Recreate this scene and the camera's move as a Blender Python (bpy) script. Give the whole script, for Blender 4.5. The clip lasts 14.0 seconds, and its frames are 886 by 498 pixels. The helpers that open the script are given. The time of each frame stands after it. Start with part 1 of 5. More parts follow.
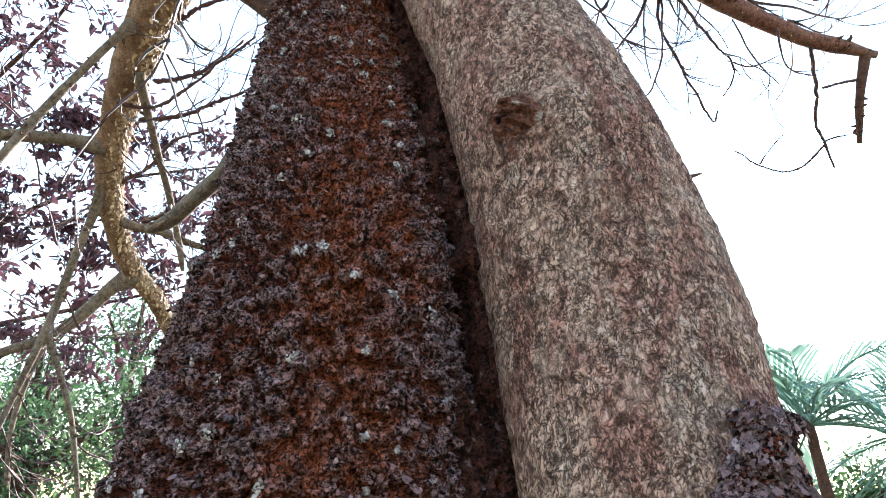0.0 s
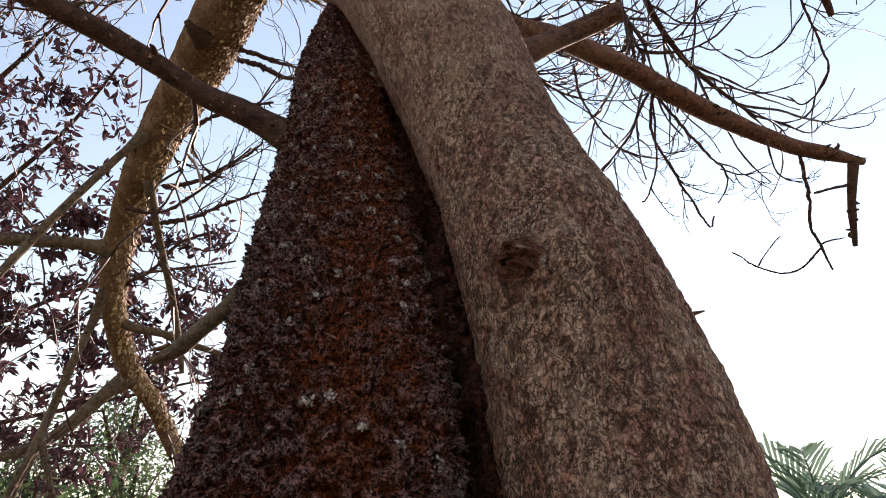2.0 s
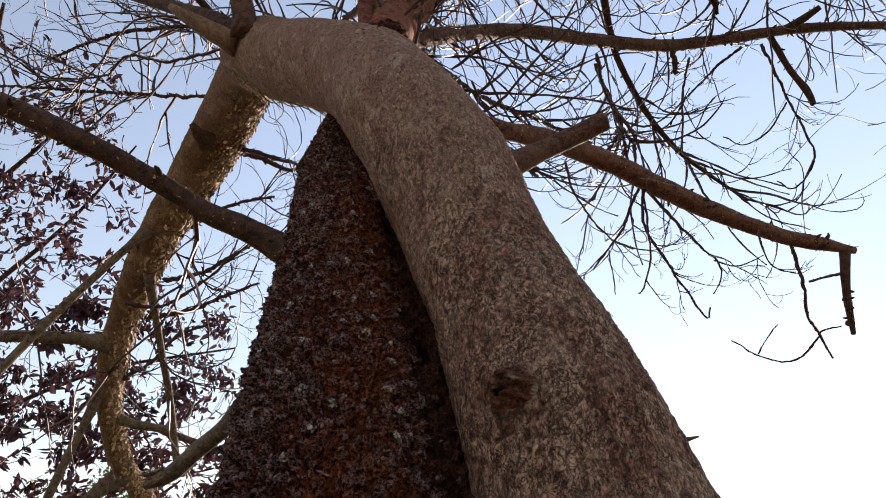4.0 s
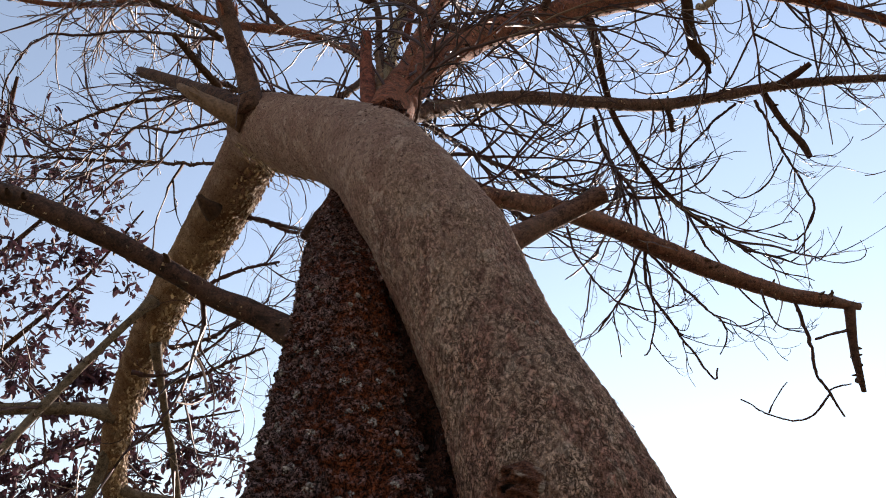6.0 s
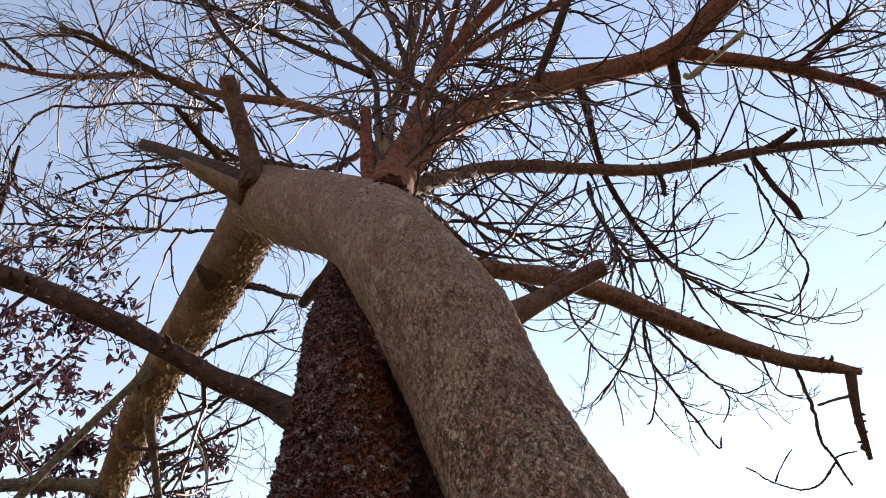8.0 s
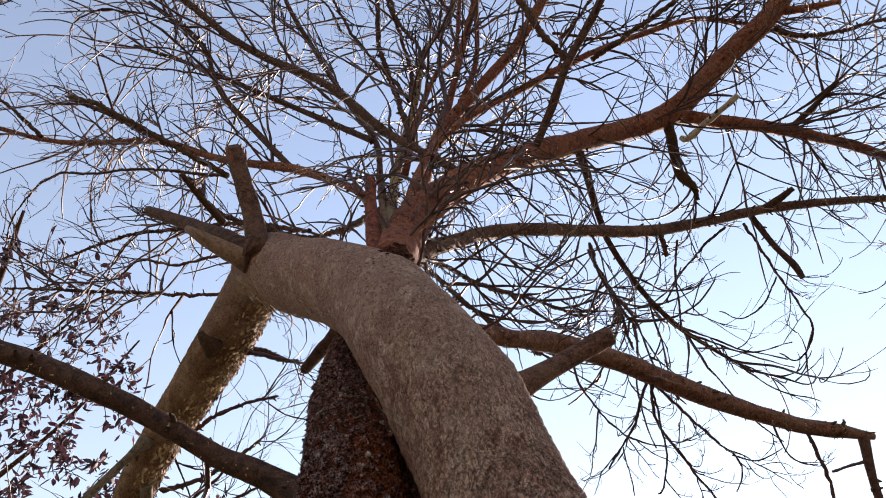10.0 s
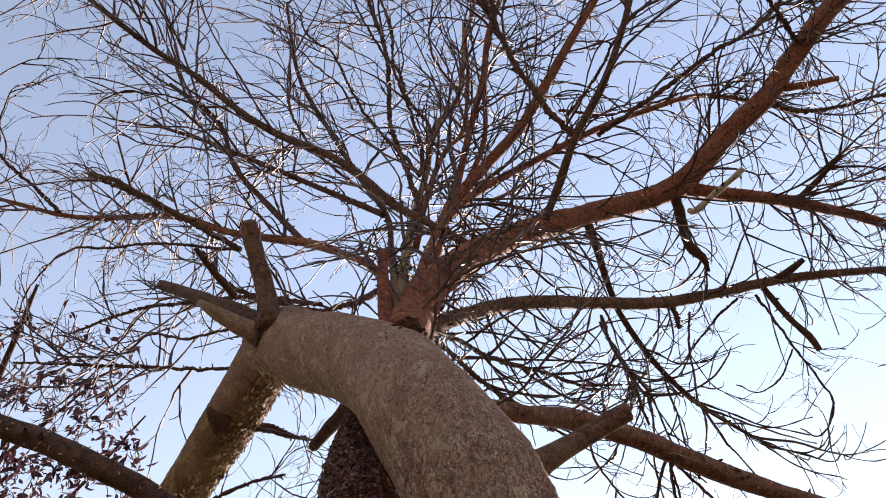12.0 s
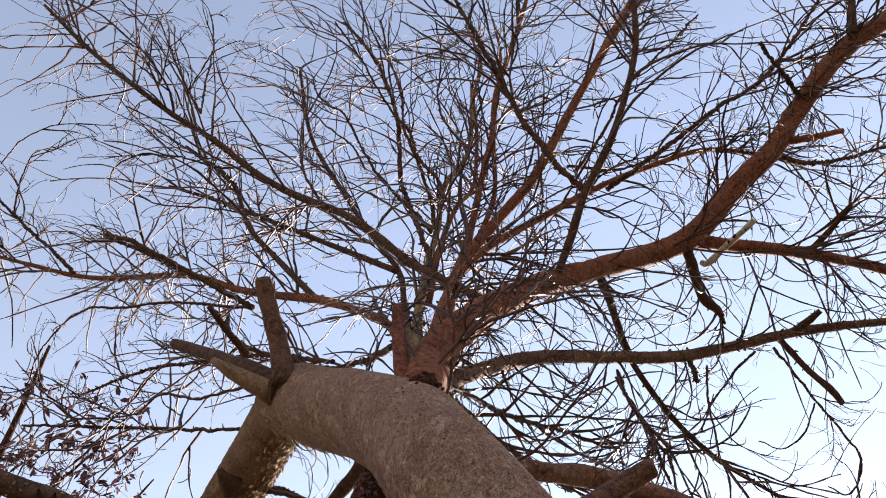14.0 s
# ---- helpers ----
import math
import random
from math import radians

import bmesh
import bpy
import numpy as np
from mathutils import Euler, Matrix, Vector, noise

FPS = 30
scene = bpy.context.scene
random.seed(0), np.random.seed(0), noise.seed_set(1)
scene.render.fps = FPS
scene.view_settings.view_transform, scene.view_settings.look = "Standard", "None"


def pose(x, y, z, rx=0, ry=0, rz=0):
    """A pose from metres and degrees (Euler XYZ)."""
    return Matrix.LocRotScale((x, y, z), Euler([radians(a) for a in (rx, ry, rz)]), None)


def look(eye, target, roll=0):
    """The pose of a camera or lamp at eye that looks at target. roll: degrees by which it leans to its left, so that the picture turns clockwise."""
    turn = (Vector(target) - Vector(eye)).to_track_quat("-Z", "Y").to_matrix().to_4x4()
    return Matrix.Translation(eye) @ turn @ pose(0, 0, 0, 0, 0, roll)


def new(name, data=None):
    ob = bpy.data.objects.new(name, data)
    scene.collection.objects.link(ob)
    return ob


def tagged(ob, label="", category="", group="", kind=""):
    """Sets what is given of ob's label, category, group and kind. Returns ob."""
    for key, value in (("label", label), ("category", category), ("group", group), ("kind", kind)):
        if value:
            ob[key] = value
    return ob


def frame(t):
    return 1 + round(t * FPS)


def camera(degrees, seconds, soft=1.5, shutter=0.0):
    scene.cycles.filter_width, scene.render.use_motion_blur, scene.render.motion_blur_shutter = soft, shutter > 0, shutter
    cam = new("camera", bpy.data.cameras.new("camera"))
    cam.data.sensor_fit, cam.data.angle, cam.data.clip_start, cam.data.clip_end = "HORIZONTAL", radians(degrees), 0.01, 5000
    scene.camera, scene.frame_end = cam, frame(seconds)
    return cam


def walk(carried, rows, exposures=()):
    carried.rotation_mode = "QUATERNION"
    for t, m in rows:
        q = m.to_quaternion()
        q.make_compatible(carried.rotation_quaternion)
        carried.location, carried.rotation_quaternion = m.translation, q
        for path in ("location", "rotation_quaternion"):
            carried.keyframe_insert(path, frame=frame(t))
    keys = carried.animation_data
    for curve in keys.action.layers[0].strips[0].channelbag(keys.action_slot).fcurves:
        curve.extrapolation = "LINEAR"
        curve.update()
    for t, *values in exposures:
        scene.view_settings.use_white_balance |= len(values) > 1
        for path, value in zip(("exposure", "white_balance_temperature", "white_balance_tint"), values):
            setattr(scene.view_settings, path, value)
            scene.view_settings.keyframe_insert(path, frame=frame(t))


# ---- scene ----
cam = camera(68.6, 14.0, soft=1.0)
PATH = [
    (0, (-0.005, 0.061, 1.52), (0.002, 1.901, 2.305), 0.2),
    (0.5, (-0.014, 0.049, 1.551), (-0.007, 1.856, 2.407), 0.4),
    (1, (-0.024, 0.028, 1.579), (-0.025, 1.801, 2.504), 0.5),
    (1.5, (-0.027, 0.003, 1.61), (-0.019, 1.749, 2.584), 0.2),
    (2, (-0.022, -0.025, 1.645), (-0.016, 1.697, 2.662), -0.1),
    (2.5, (-0.016, -0.06, 1.675), (-0.017, 1.629, 2.747), -0.1),
    (3, (-0.009, -0.091, 1.706), (-0.011, 1.563, 2.83), -0.3),
    (5.5, (0.009, -0.227, 1.814), (0.015, 1.3, 3.105), -1.7),
    (6, (0.009, -0.258, 1.837), (0.004, 1.247, 3.155), -1.8),
    (6.5, (-0.001, -0.274, 1.848), (-0.008, 1.209, 3.191), -1.8),
    (7, (-0.001, -0.285, 1.877), (0.017, 1.166, 3.252), -2.7),
    (7.5, (-0.011, -0.311, 1.886), (0.007, 1.106, 3.297), -2.8),
    (10, (-0.055, -0.396, 1.948), (-0.025, 0.863, 3.502), -3.9),
    (10.5, (-0.078, -0.391, 1.944), (-0.047, 0.825, 3.531), -3.7),
    (11, (-0.098, -0.388, 1.942), (-0.07, 0.79, 3.558), -4.1),
    (11.5, (-0.102, -0.414, 1.944), (-0.078, 0.705, 3.601), -4.0),
    (12, (-0.079, -0.413, 1.949), (-0.063, 0.667, 3.632), -3.7),
    (12.5, (-0.08, -0.414, 1.954), (-0.07, 0.629, 3.661), -4.0),
    (13, (-0.093, -0.402, 1.948), (-0.093, 0.585, 3.687), -3.7),
    (13.5, (-0.099, -0.407, 1.941), (-0.094, 0.548, 3.698), -3.9),
    (14, (-0.119, -0.397, 1.935), (-0.119, 0.529, 3.708), -3.7),
]
walk(cam, [(t, look(eye, target, roll)) for t, eye, target, roll in PATH],
     exposures=[(0.0, 2.74, 5900, 11), (0.5, 2.46, 6100, 14), (1.0, 2.02, 6450, 17), (1.5, 1.58, 6850, 20), (2.0, 1.25, 7450, 26), (2.5, 1.08, 7750, 28), (3.0, 0.98, 7700, 28), (5.5, 0.96, 7150, 24), (7.5, 1.08, 7100, 24), (10.0, 1.16, 7200, 27), (14.0, 1.30, 7550, 29)])

# ---- daylight: a low sun behind the trunk, hazy blue sky ----
SUN_UP, SUN_SIDE = radians(29), radians(24)
world = bpy.data.worlds.new("sky")
scene.world = world
world.use_nodes = True
sky = world.node_tree.nodes.new("ShaderNodeTexSky")
sky.sky_type, sky.sun_disc = "NISHITA", False
sky.sun_elevation, sky.sun_rotation = SUN_UP, SUN_SIDE
sky.air_density, sky.dust_density, sky.ozone_density = 1.8, 0.0, 0.9
world.node_tree.nodes["Background"].inputs["Strength"].default_value = 0.11
world.node_tree.links.new(sky.outputs["Color"], world.node_tree.nodes["Background"].inputs["Color"])
sun = new("sun", bpy.data.lights.new("sun", "SUN"))
sun.data.energy, sun.data.angle, sun.data.color = 5.0, radians(0.6), (1.0, 0.91, 0.79)
TO_SUN = Vector((math.sin(SUN_SIDE) * math.cos(SUN_UP), math.cos(SUN_SIDE) * math.cos(SUN_UP), math.sin(SUN_UP)))
sun.matrix_world = look((TO_SUN * 50)[:], (0, 0, 0))


# ---- materials ----
class Nodes:
    """A small builder for one procedural material."""

    def __init__(self, name, rough=0.9):
        self.mat = bpy.data.materials.new(name)
        self.mat.use_nodes = True
        self.tree = self.mat.node_tree
        self.bsdf = self.tree.nodes["Principled BSDF"]
        self.bsdf.inputs["Roughness"].default_value = rough
        self.bsdf.inputs["Specular IOR Level"].default_value = 0.25
        self.where = self.add("ShaderNodeTexCoord").outputs["Object"]

    def add(self, kind, **inputs):
        node = self.tree.nodes.new(kind)
        for key, value in inputs.items():
            self.set(node.inputs[key.replace("_", " ")], value)
        return node

    def set(self, socket, value):
        if isinstance(value, bpy.types.NodeSocket):
            self.tree.links.new(value, socket)
        else:
            socket.default_value = value

    def noise(self, scale, detail=4.0, rough=0.6, warp=0.0, where=None):
        n = self.add("ShaderNodeTexNoise", Scale=scale, Detail=detail, Roughness=rough, Distortion=warp)
        self.set(n.inputs["Vector"], where or self.where)
        return n.outputs["Fac"]

    def stretch(self, x, y, z):
        n = self.add("ShaderNodeMapping")
        n.inputs["Scale"].default_value = (x, y, z)
        self.set(n.inputs["Vector"], self.where)
        return n.outputs["Vector"]

    def warped(self, amount, scale):
        n = self.add("ShaderNodeTexNoise", Scale=scale, Detail=3.0)
        self.set(n.inputs["Vector"], self.where)
        m = self.add("ShaderNodeVectorMath")
        m.operation = "MULTIPLY_ADD"
        self.set(m.inputs[0], n.outputs["Color"])
        m.inputs[1].default_value = (amount,) * 3
        self.set(m.inputs[2], self.where)
        return m.outputs[0]

    def cells(self, scale, feature="F1", where=None, out="Distance"):
        n = self.add("ShaderNodeTexVoronoi", Scale=scale)
        n.feature = feature
        self.set(n.inputs["Vector"], where or self.where)
        return n.outputs[out]

    def ramp(self, fac, *stops):
        n = self.add("ShaderNodeValToRGB", Fac=fac)
        el = n.color_ramp.elements
        while len(el) < len(stops):
            el.new(0.5)
        for e, (at, c) in zip(el, stops):
            e.position = at
            e.color = (*c, 1) if isinstance(c, tuple) else (c, c, c, 1)
        return n.outputs["Color"]

    def mix(self, fac, a, b, kind="MIX"):
        n = self.add("ShaderNodeMix")
        n.data_type, n.blend_type = "RGBA", kind
        self.set(n.inputs[0], fac)
        self.set(n.inputs[6], (*a, 1) if isinstance(a, tuple) else a)
        self.set(n.inputs[7], (*b, 1) if isinstance(b, tuple) else b)
        return n.outputs[2]

    def maths(self, op, a, b=0.0):
        n = self.add("ShaderNodeMath")
        n.operation = op
        self.set(n.inputs[0], a)
        self.set(n.inputs[1], b)
        return n.outputs[0]

    def attribute(self, name):
        n = self.add("ShaderNodeAttribute")
        n.attribute_name = name
        return n.outputs["Fac"]

    def bump(self, height, strength=0.6, distance=0.01, under=None):
        n = self.add("ShaderNodeBump", Height=height)
        n.inputs["Strength"].default_value, n.inputs["Distance"].default_value = strength, distance
        if under:
            self.set(n.inputs["Normal"], under)
        return n.outputs["Normal"]

    def done(self, color, normal=None):
        self.set(self.bsdf.inputs["Base Color"], color)
        if normal:
            self.set(self.bsdf.inputs["Normal"], normal)
        return self.mat


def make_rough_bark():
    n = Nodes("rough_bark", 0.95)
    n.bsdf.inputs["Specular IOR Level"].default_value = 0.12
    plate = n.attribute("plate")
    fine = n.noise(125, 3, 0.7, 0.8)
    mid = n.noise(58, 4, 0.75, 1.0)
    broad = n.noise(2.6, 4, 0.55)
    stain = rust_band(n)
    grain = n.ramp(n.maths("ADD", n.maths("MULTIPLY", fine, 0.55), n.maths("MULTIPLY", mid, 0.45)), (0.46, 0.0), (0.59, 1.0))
    # rust between the knobs; its darker tone also paints the crevice shade
    shaded_rust = n.mix(grain, (0.006, 0.0020, 0.0015), (0.240, 0.064, 0.036))
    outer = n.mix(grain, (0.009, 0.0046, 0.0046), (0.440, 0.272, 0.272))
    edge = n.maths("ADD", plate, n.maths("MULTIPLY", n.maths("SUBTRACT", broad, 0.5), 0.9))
    col = n.mix(n.ramp(n.maths("ADD", edge, n.maths("MULTIPLY", n.maths("SUBTRACT", mid, 0.5), 1.3)), (0.38, 0.0), (0.64, 1.0)), shaded_rust, outer)
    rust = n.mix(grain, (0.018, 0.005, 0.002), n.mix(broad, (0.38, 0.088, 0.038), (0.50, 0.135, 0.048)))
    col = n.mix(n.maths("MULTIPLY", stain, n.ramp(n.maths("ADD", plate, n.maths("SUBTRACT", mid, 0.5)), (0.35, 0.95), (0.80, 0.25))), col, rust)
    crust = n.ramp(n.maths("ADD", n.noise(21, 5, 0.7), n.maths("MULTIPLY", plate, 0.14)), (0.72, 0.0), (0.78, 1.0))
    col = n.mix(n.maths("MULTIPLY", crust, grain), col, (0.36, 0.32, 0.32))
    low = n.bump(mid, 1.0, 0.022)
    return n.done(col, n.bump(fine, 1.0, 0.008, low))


def make_shade_crust():
    """Crumbling dark red-brown crust with paler crumbs; on the web it paints seam shade."""
    n = Nodes("shade_crust", 0.9)
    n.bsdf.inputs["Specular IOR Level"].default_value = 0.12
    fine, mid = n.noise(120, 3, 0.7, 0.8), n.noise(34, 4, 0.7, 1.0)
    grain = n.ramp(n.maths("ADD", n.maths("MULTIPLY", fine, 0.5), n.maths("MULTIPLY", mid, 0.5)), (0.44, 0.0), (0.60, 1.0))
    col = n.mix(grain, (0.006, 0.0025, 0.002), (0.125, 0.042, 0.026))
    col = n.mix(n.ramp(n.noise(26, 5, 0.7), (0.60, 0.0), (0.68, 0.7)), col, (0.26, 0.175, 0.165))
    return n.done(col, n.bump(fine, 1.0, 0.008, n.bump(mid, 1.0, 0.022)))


def rust_band(n):
    """A rust stain that runs down the middle of the dark stem, with a ragged edge."""
    x = n.add("ShaderNodeSeparateXYZ", Vector=n.where).outputs[0]
    off = n.maths("ABSOLUTE", n.maths("ADD", x, 0.23))
    off = n.maths("ADD", off, n.maths("MULTIPLY", n.maths("SUBTRACT", n.noise(7, 5, 0.65, 0.0, n.stretch(1.0, 1.0, 0.55)), 0.5), 0.85))
    return n.ramp(off, (0.02, 1.0), (0.24, 0.0))


def make_smooth_bark(name, dark, pale, rusty):
    """Thin curling flakes: winding grooves between paler lips, over blotches of rust and of pale crust."""
    n = Nodes(name, 0.9)
    n.bsdf.inputs["Specular IOR Level"].default_value = 0.15
    tall, drawn = n.stretch(1.0, 1.0, 0.62), n.stretch(1.0, 1.0, 0.45)
    fine = n.noise(240, 3, 0.7)
    worm = n.noise(52, 3, 0.6, 0.9, tall)
    _, y, z = n.add("ShaderNodeSeparateXYZ", Vector=n.where).outputs[:3]
    calm = n.ramp(n.maths("MULTIPLY", n.maths("ADD", z, n.maths("MULTIPLY", n.noise(3, 3), 1.2)), 0.15), (0.52, 0.0), (0.72, 1.0))
    lines = [n.ramp(n.maths("ABSOLUTE", n.maths("SUBTRACT", n.noise(size, 2.5, 0.55, 0.8, tall), 0.5)), (0.0, 1.0), (wide, 0.0)) for size, wide in ((40, 0.050), (66, 0.050))]
    groove = n.maths("MULTIPLY", n.maths("MAXIMUM", *lines), n.ramp(n.noise(9, 4, 0.6), (0.36, 0.55), (0.54, 1.0)))
    groove = n.maths("MULTIPLY", groove, n.maths("SUBTRACT", 1.0, n.maths("MULTIPLY", calm, 0.55)))
    tone = n.ramp(n.maths("ADD", n.maths("MULTIPLY", worm, 0.70), n.maths("MULTIPLY", fine, 0.30)), (0.40, 0.0), (0.49, 0.50), (0.58, 1.0))
    tone = n.mix(n.maths("MULTIPLY", calm, 0.65), tone, (0.46, 0.46, 0.46))
    base = n.mix(tone, dark, pale)
    rust = n.ramp(n.noise(6.5, 4, 0.6, 0.8, drawn), (0.46, 0.0), (0.58, 1.0))
    base = n.mix(n.maths("MULTIPLY", rust, 0.75), base, n.mix(tone, (0.085, 0.036, 0.024), rusty))
    patch = n.ramp(n.noise(11, 4, 0.6, 0.8, drawn), (0.54, 0.0), (0.60, 1.0))
    base = n.mix(n.maths("MULTIPLY", patch, 0.45), base, n.mix(tone, (0.28, 0.175, 0.13), (0.64, 0.46, 0.355)))
    scab = n.ramp(n.maths("ADD", n.maths("MULTIPLY", n.noise(8, 3, 0.5), 0.5), n.maths("MULTIPLY", n.noise(34, 4, 0.6, 0.0, drawn), 0.5)), (0.555, 0.0), (0.585, 1.0))
    base = n.mix(n.maths("MULTIPLY", scab, n.maths("ADD", 0.55, n.maths("MULTIPLY", calm, 0.30))), base, n.mix(tone, (0.28, 0.19, 0.145), (0.64, 0.485, 0.39)))
    young = n.ramp(n.maths("MULTIPLY", n.maths("ADD", y, n.maths("MULTIPLY", n.noise(2.5, 3), 0.8)), 0.1), (0.335, 0.0), (0.40, 1.0))
    blotch = n.ramp(n.noise(4.5, 4, 0.6, 0.6), (0.46, 0.0), (0.56, 1.0))
    base = n.mix(n.maths("MULTIPLY", young, 0.8), base, n.mix(blotch, n.mix(tone, (0.130, 0.070, 0.036), (0.31, 0.182, 0.098)), n.mix(tone, (0.28, 0.172, 0.102), (0.50, 0.335, 0.212))))
    base = n.mix(n.maths("MULTIPLY", n.maths("MULTIPLY", calm, 0.55), n.maths("SUBTRACT", 1.0, young)), base, n.mix(n.maths("MAXIMUM", scab, tone), (0.21, 0.130, 0.120), (0.62, 0.430, 0.385)))
    speck = n.maths("MULTIPLY", n.ramp(n.noise(64, 4, 0.65, 0.7), (0.58, 0.0), (0.63, 1.0)), n.maths("MULTIPLY", calm, 0.85))
    base = n.mix(speck, base, (0.050, 0.020, 0.018))
    base = n.mix(n.maths("MULTIPLY", groove, 0.92), base, (0.040, 0.020, 0.014))
    base = n.mix(n.ramp(n.attribute("knot"), (0.2, 0.0), (0.7, 0.8)), base, n.mix(tone, (0.022, 0.008, 0.005), (0.18, 0.070, 0.042)))
    low = n.bump(n.maths("SUBTRACT", worm, n.maths("MULTIPLY", groove, 0.45)), 1.0, 0.034)
    return n.done(base, n.bump(fine, 0.8, 0.005, low))


def make_limb_bark(name, dark, pale, grey=(0.16, 0.13, 0.105)):
    n = Nodes(name, 0.85)
    fine, mid, broad = n.noise(110, 4, 0.65), n.noise(24, 4, 0.6), n.noise(3.5, 3)
    col = n.mix(n.ramp(n.maths("ADD", n.maths("MULTIPLY", mid, 0.6), n.maths("MULTIPLY", fine, 0.5)), (0.45, 0.0), (0.66, 1.0)), dark, pale)
    col = n.mix(n.maths("MULTIPLY", n.ramp(broad, (0.45, 0.0), (0.7, 1.0)), 0.5), col, grey)
    flake = n.ramp(n.maths("ADD", n.maths("MULTIPLY", n.noise(46, 3, 0.6, 1.5), 0.75), n.maths("MULTIPLY", broad, 0.25)), (0.53, 0.0), (0.58, 0.28))
    col = n.mix(flake, col, n.mix(1.0, pale, (1.9, 1.9, 1.9), "MULTIPLY"))
    return n.done(col, n.bump(n.maths("ADD", mid, n.maths("MULTIPLY", fine, 0.5)), 0.7, 0.012))


def make_plain(name, dark, pale, scale=30.0, rough=0.8, by_island=False):
    n = Nodes(name, rough)
    fac = n.noise(scale, 3)
    if by_island:
        rnd = n.add("ShaderNodeNewGeometry").outputs["Random Per Island"]
        fac = n.maths("ADD", n.maths("MULTIPLY", fac, 0.35), n.maths("MULTIPLY", rnd, 0.65))
    return n.done(n.mix(n.ramp(fac, (0.2, 0.0), (0.8, 1.0)), dark, pale), n.bump(fac, 0.3, 0.004))


def make_twig():
    """Thin glossy bark, dark red-brown; one twig in twenty painted pale as sun glints."""
    n = Nodes("twig_bark", 0.5)
    n.bsdf.inputs["Specular IOR Level"].default_value = 0.4
    rnd = n.add("ShaderNodeNewGeometry").outputs["Random Per Island"]
    fac = n.maths("ADD", n.maths("MULTIPLY", n.noise(40, 3), 0.5), n.maths("MULTIPLY", rnd, 0.4))
    col = n.mix(n.ramp(fac, (0.25, 0.0), (0.75, 1.0)), (0.010, 0.0038, 0.0052), (0.092, 0.034, 0.033))
    col = n.mix(n.ramp(rnd, (0.94, 0.0), (0.96, 1.0)), col, n.mix(fac, (0.08, 0.045, 0.034), (0.20, 0.135, 0.10)))
    return n.done(col, n.bump(n.noise(160, 2), 0.4, 0.003))


def make_flake(name, dark, pale, crust, rusty, stretch):
    """Loose scales: each its own tone, and rusty or crusted in the same blotches as the bark below."""
    n = Nodes(name, 0.92)
    rnd = n.add("ShaderNodeNewGeometry").outputs["Random Per Island"]
    fine = n.noise(210, 3, 0.7)
    fac = n.maths("ADD", n.maths("MULTIPLY", rnd, 0.55), n.maths("MULTIPLY", n.maths("SUBTRACT", fine, 0.3), 0.9))
    col = n.ramp(fac, (0.10, dark), (0.80, pale))
    if stretch:
        blotch = n.maths("MULTIPLY", rust_band(n), 0.8)
    else:
        blotch = n.maths("MULTIPLY", n.ramp(n.noise(6.5, 4, 0.6, 0.8, n.stretch(1.0, 1.0, 0.45)), (0.50, 0.0), (0.62, 1.0)), 0.5)
    col = n.mix(blotch, col, n.mix(fac, dark, rusty))
    patch = n.ramp(n.noise(12, 5, 0.75), (0.55, 0.0), (0.63, 0.8))
    col = n.mix(n.maths("MULTIPLY", patch, n.ramp(fac, (0.2, 0.2), (0.6, 1.0))), col, crust)
    return n.done(col, n.bump(fine, 0.9, 0.006))


def make_leaf(name, dark, pale, glow=0.25):
    n = Nodes(name, 0.55)
    rnd = n.add("ShaderNodeNewGeometry").outputs["Random Per Island"]
    col = n.mix(n.maths("ADD", n.maths("MULTIPLY", rnd, 0.8), n.maths("MULTIPLY", n.noise(25, 3), 0.3)), dark, pale)
    n.done(col)
    thin = n.add("ShaderNodeBsdfTranslucent")
    n.set(thin.inputs["Color"], col)
    both = n.add("ShaderNodeMixShader")
    both.inputs[0].default_value = glow
    n.set(both.inputs[1], n.bsdf.outputs[0])
    n.set(both.inputs[2], thin.outputs[0])
    n.set(n.tree.nodes["Material Output"].inputs["Surface"], both.outputs[0])
    return n.mat


def make_scar():
    """Old wound: black inside, rusty wood below, a pale crust along its upper lip."""
    n = Nodes("scar_wood", 0.9)
    fine, mid = n.noise(160, 4, 0.7), n.noise(55, 4, 0.7, 1.0, n.stretch(0.6, 0.6, 1.6))
    grain = n.ramp(n.maths("ADD", n.maths("MULTIPLY", fine, 0.5), n.maths("MULTIPLY", mid, 0.5)), (0.40, 0.0), (0.62, 1.0))
    tone = n.maths("ADD", n.attribute("tone"), n.maths("MULTIPLY", n.maths("SUBTRACT", mid, 0.5), 0.35))
    rust = n.mix(grain, (0.030, 0.011, 0.008), (0.27, 0.105, 0.068))
    col = n.mix(n.ramp(tone, (0.10, 0.0), (0.26, 1.0)), (0.012, 0.005, 0.004), rust)
    col = n.mix(n.ramp(tone, (0.62, 0.0), (0.78, 1.0)), col, n.mix(grain, (0.14, 0.085, 0.06), (0.55, 0.42, 0.35)))
    return n.done(col, n.bump(fine, 0.9, 0.006, n.bump(mid, 1.0, 0.02)))


def make_ground():
    n = Nodes("dry_earth", 0.95)
    col = n.mix(n.ramp(n.noise(0.6, 5), (0.4, 0.0), (0.6, 1.0)), (0.085, 0.060, 0.042), (0.050, 0.060, 0.028))
    col = n.mix(n.ramp(n.noise(18, 4), (0.5, 0.0), (0.7, 1.0)), col, (0.12, 0.088, 0.060))
    return n.done(col, n.bump(n.noise(30, 5), 0.6, 0.03))


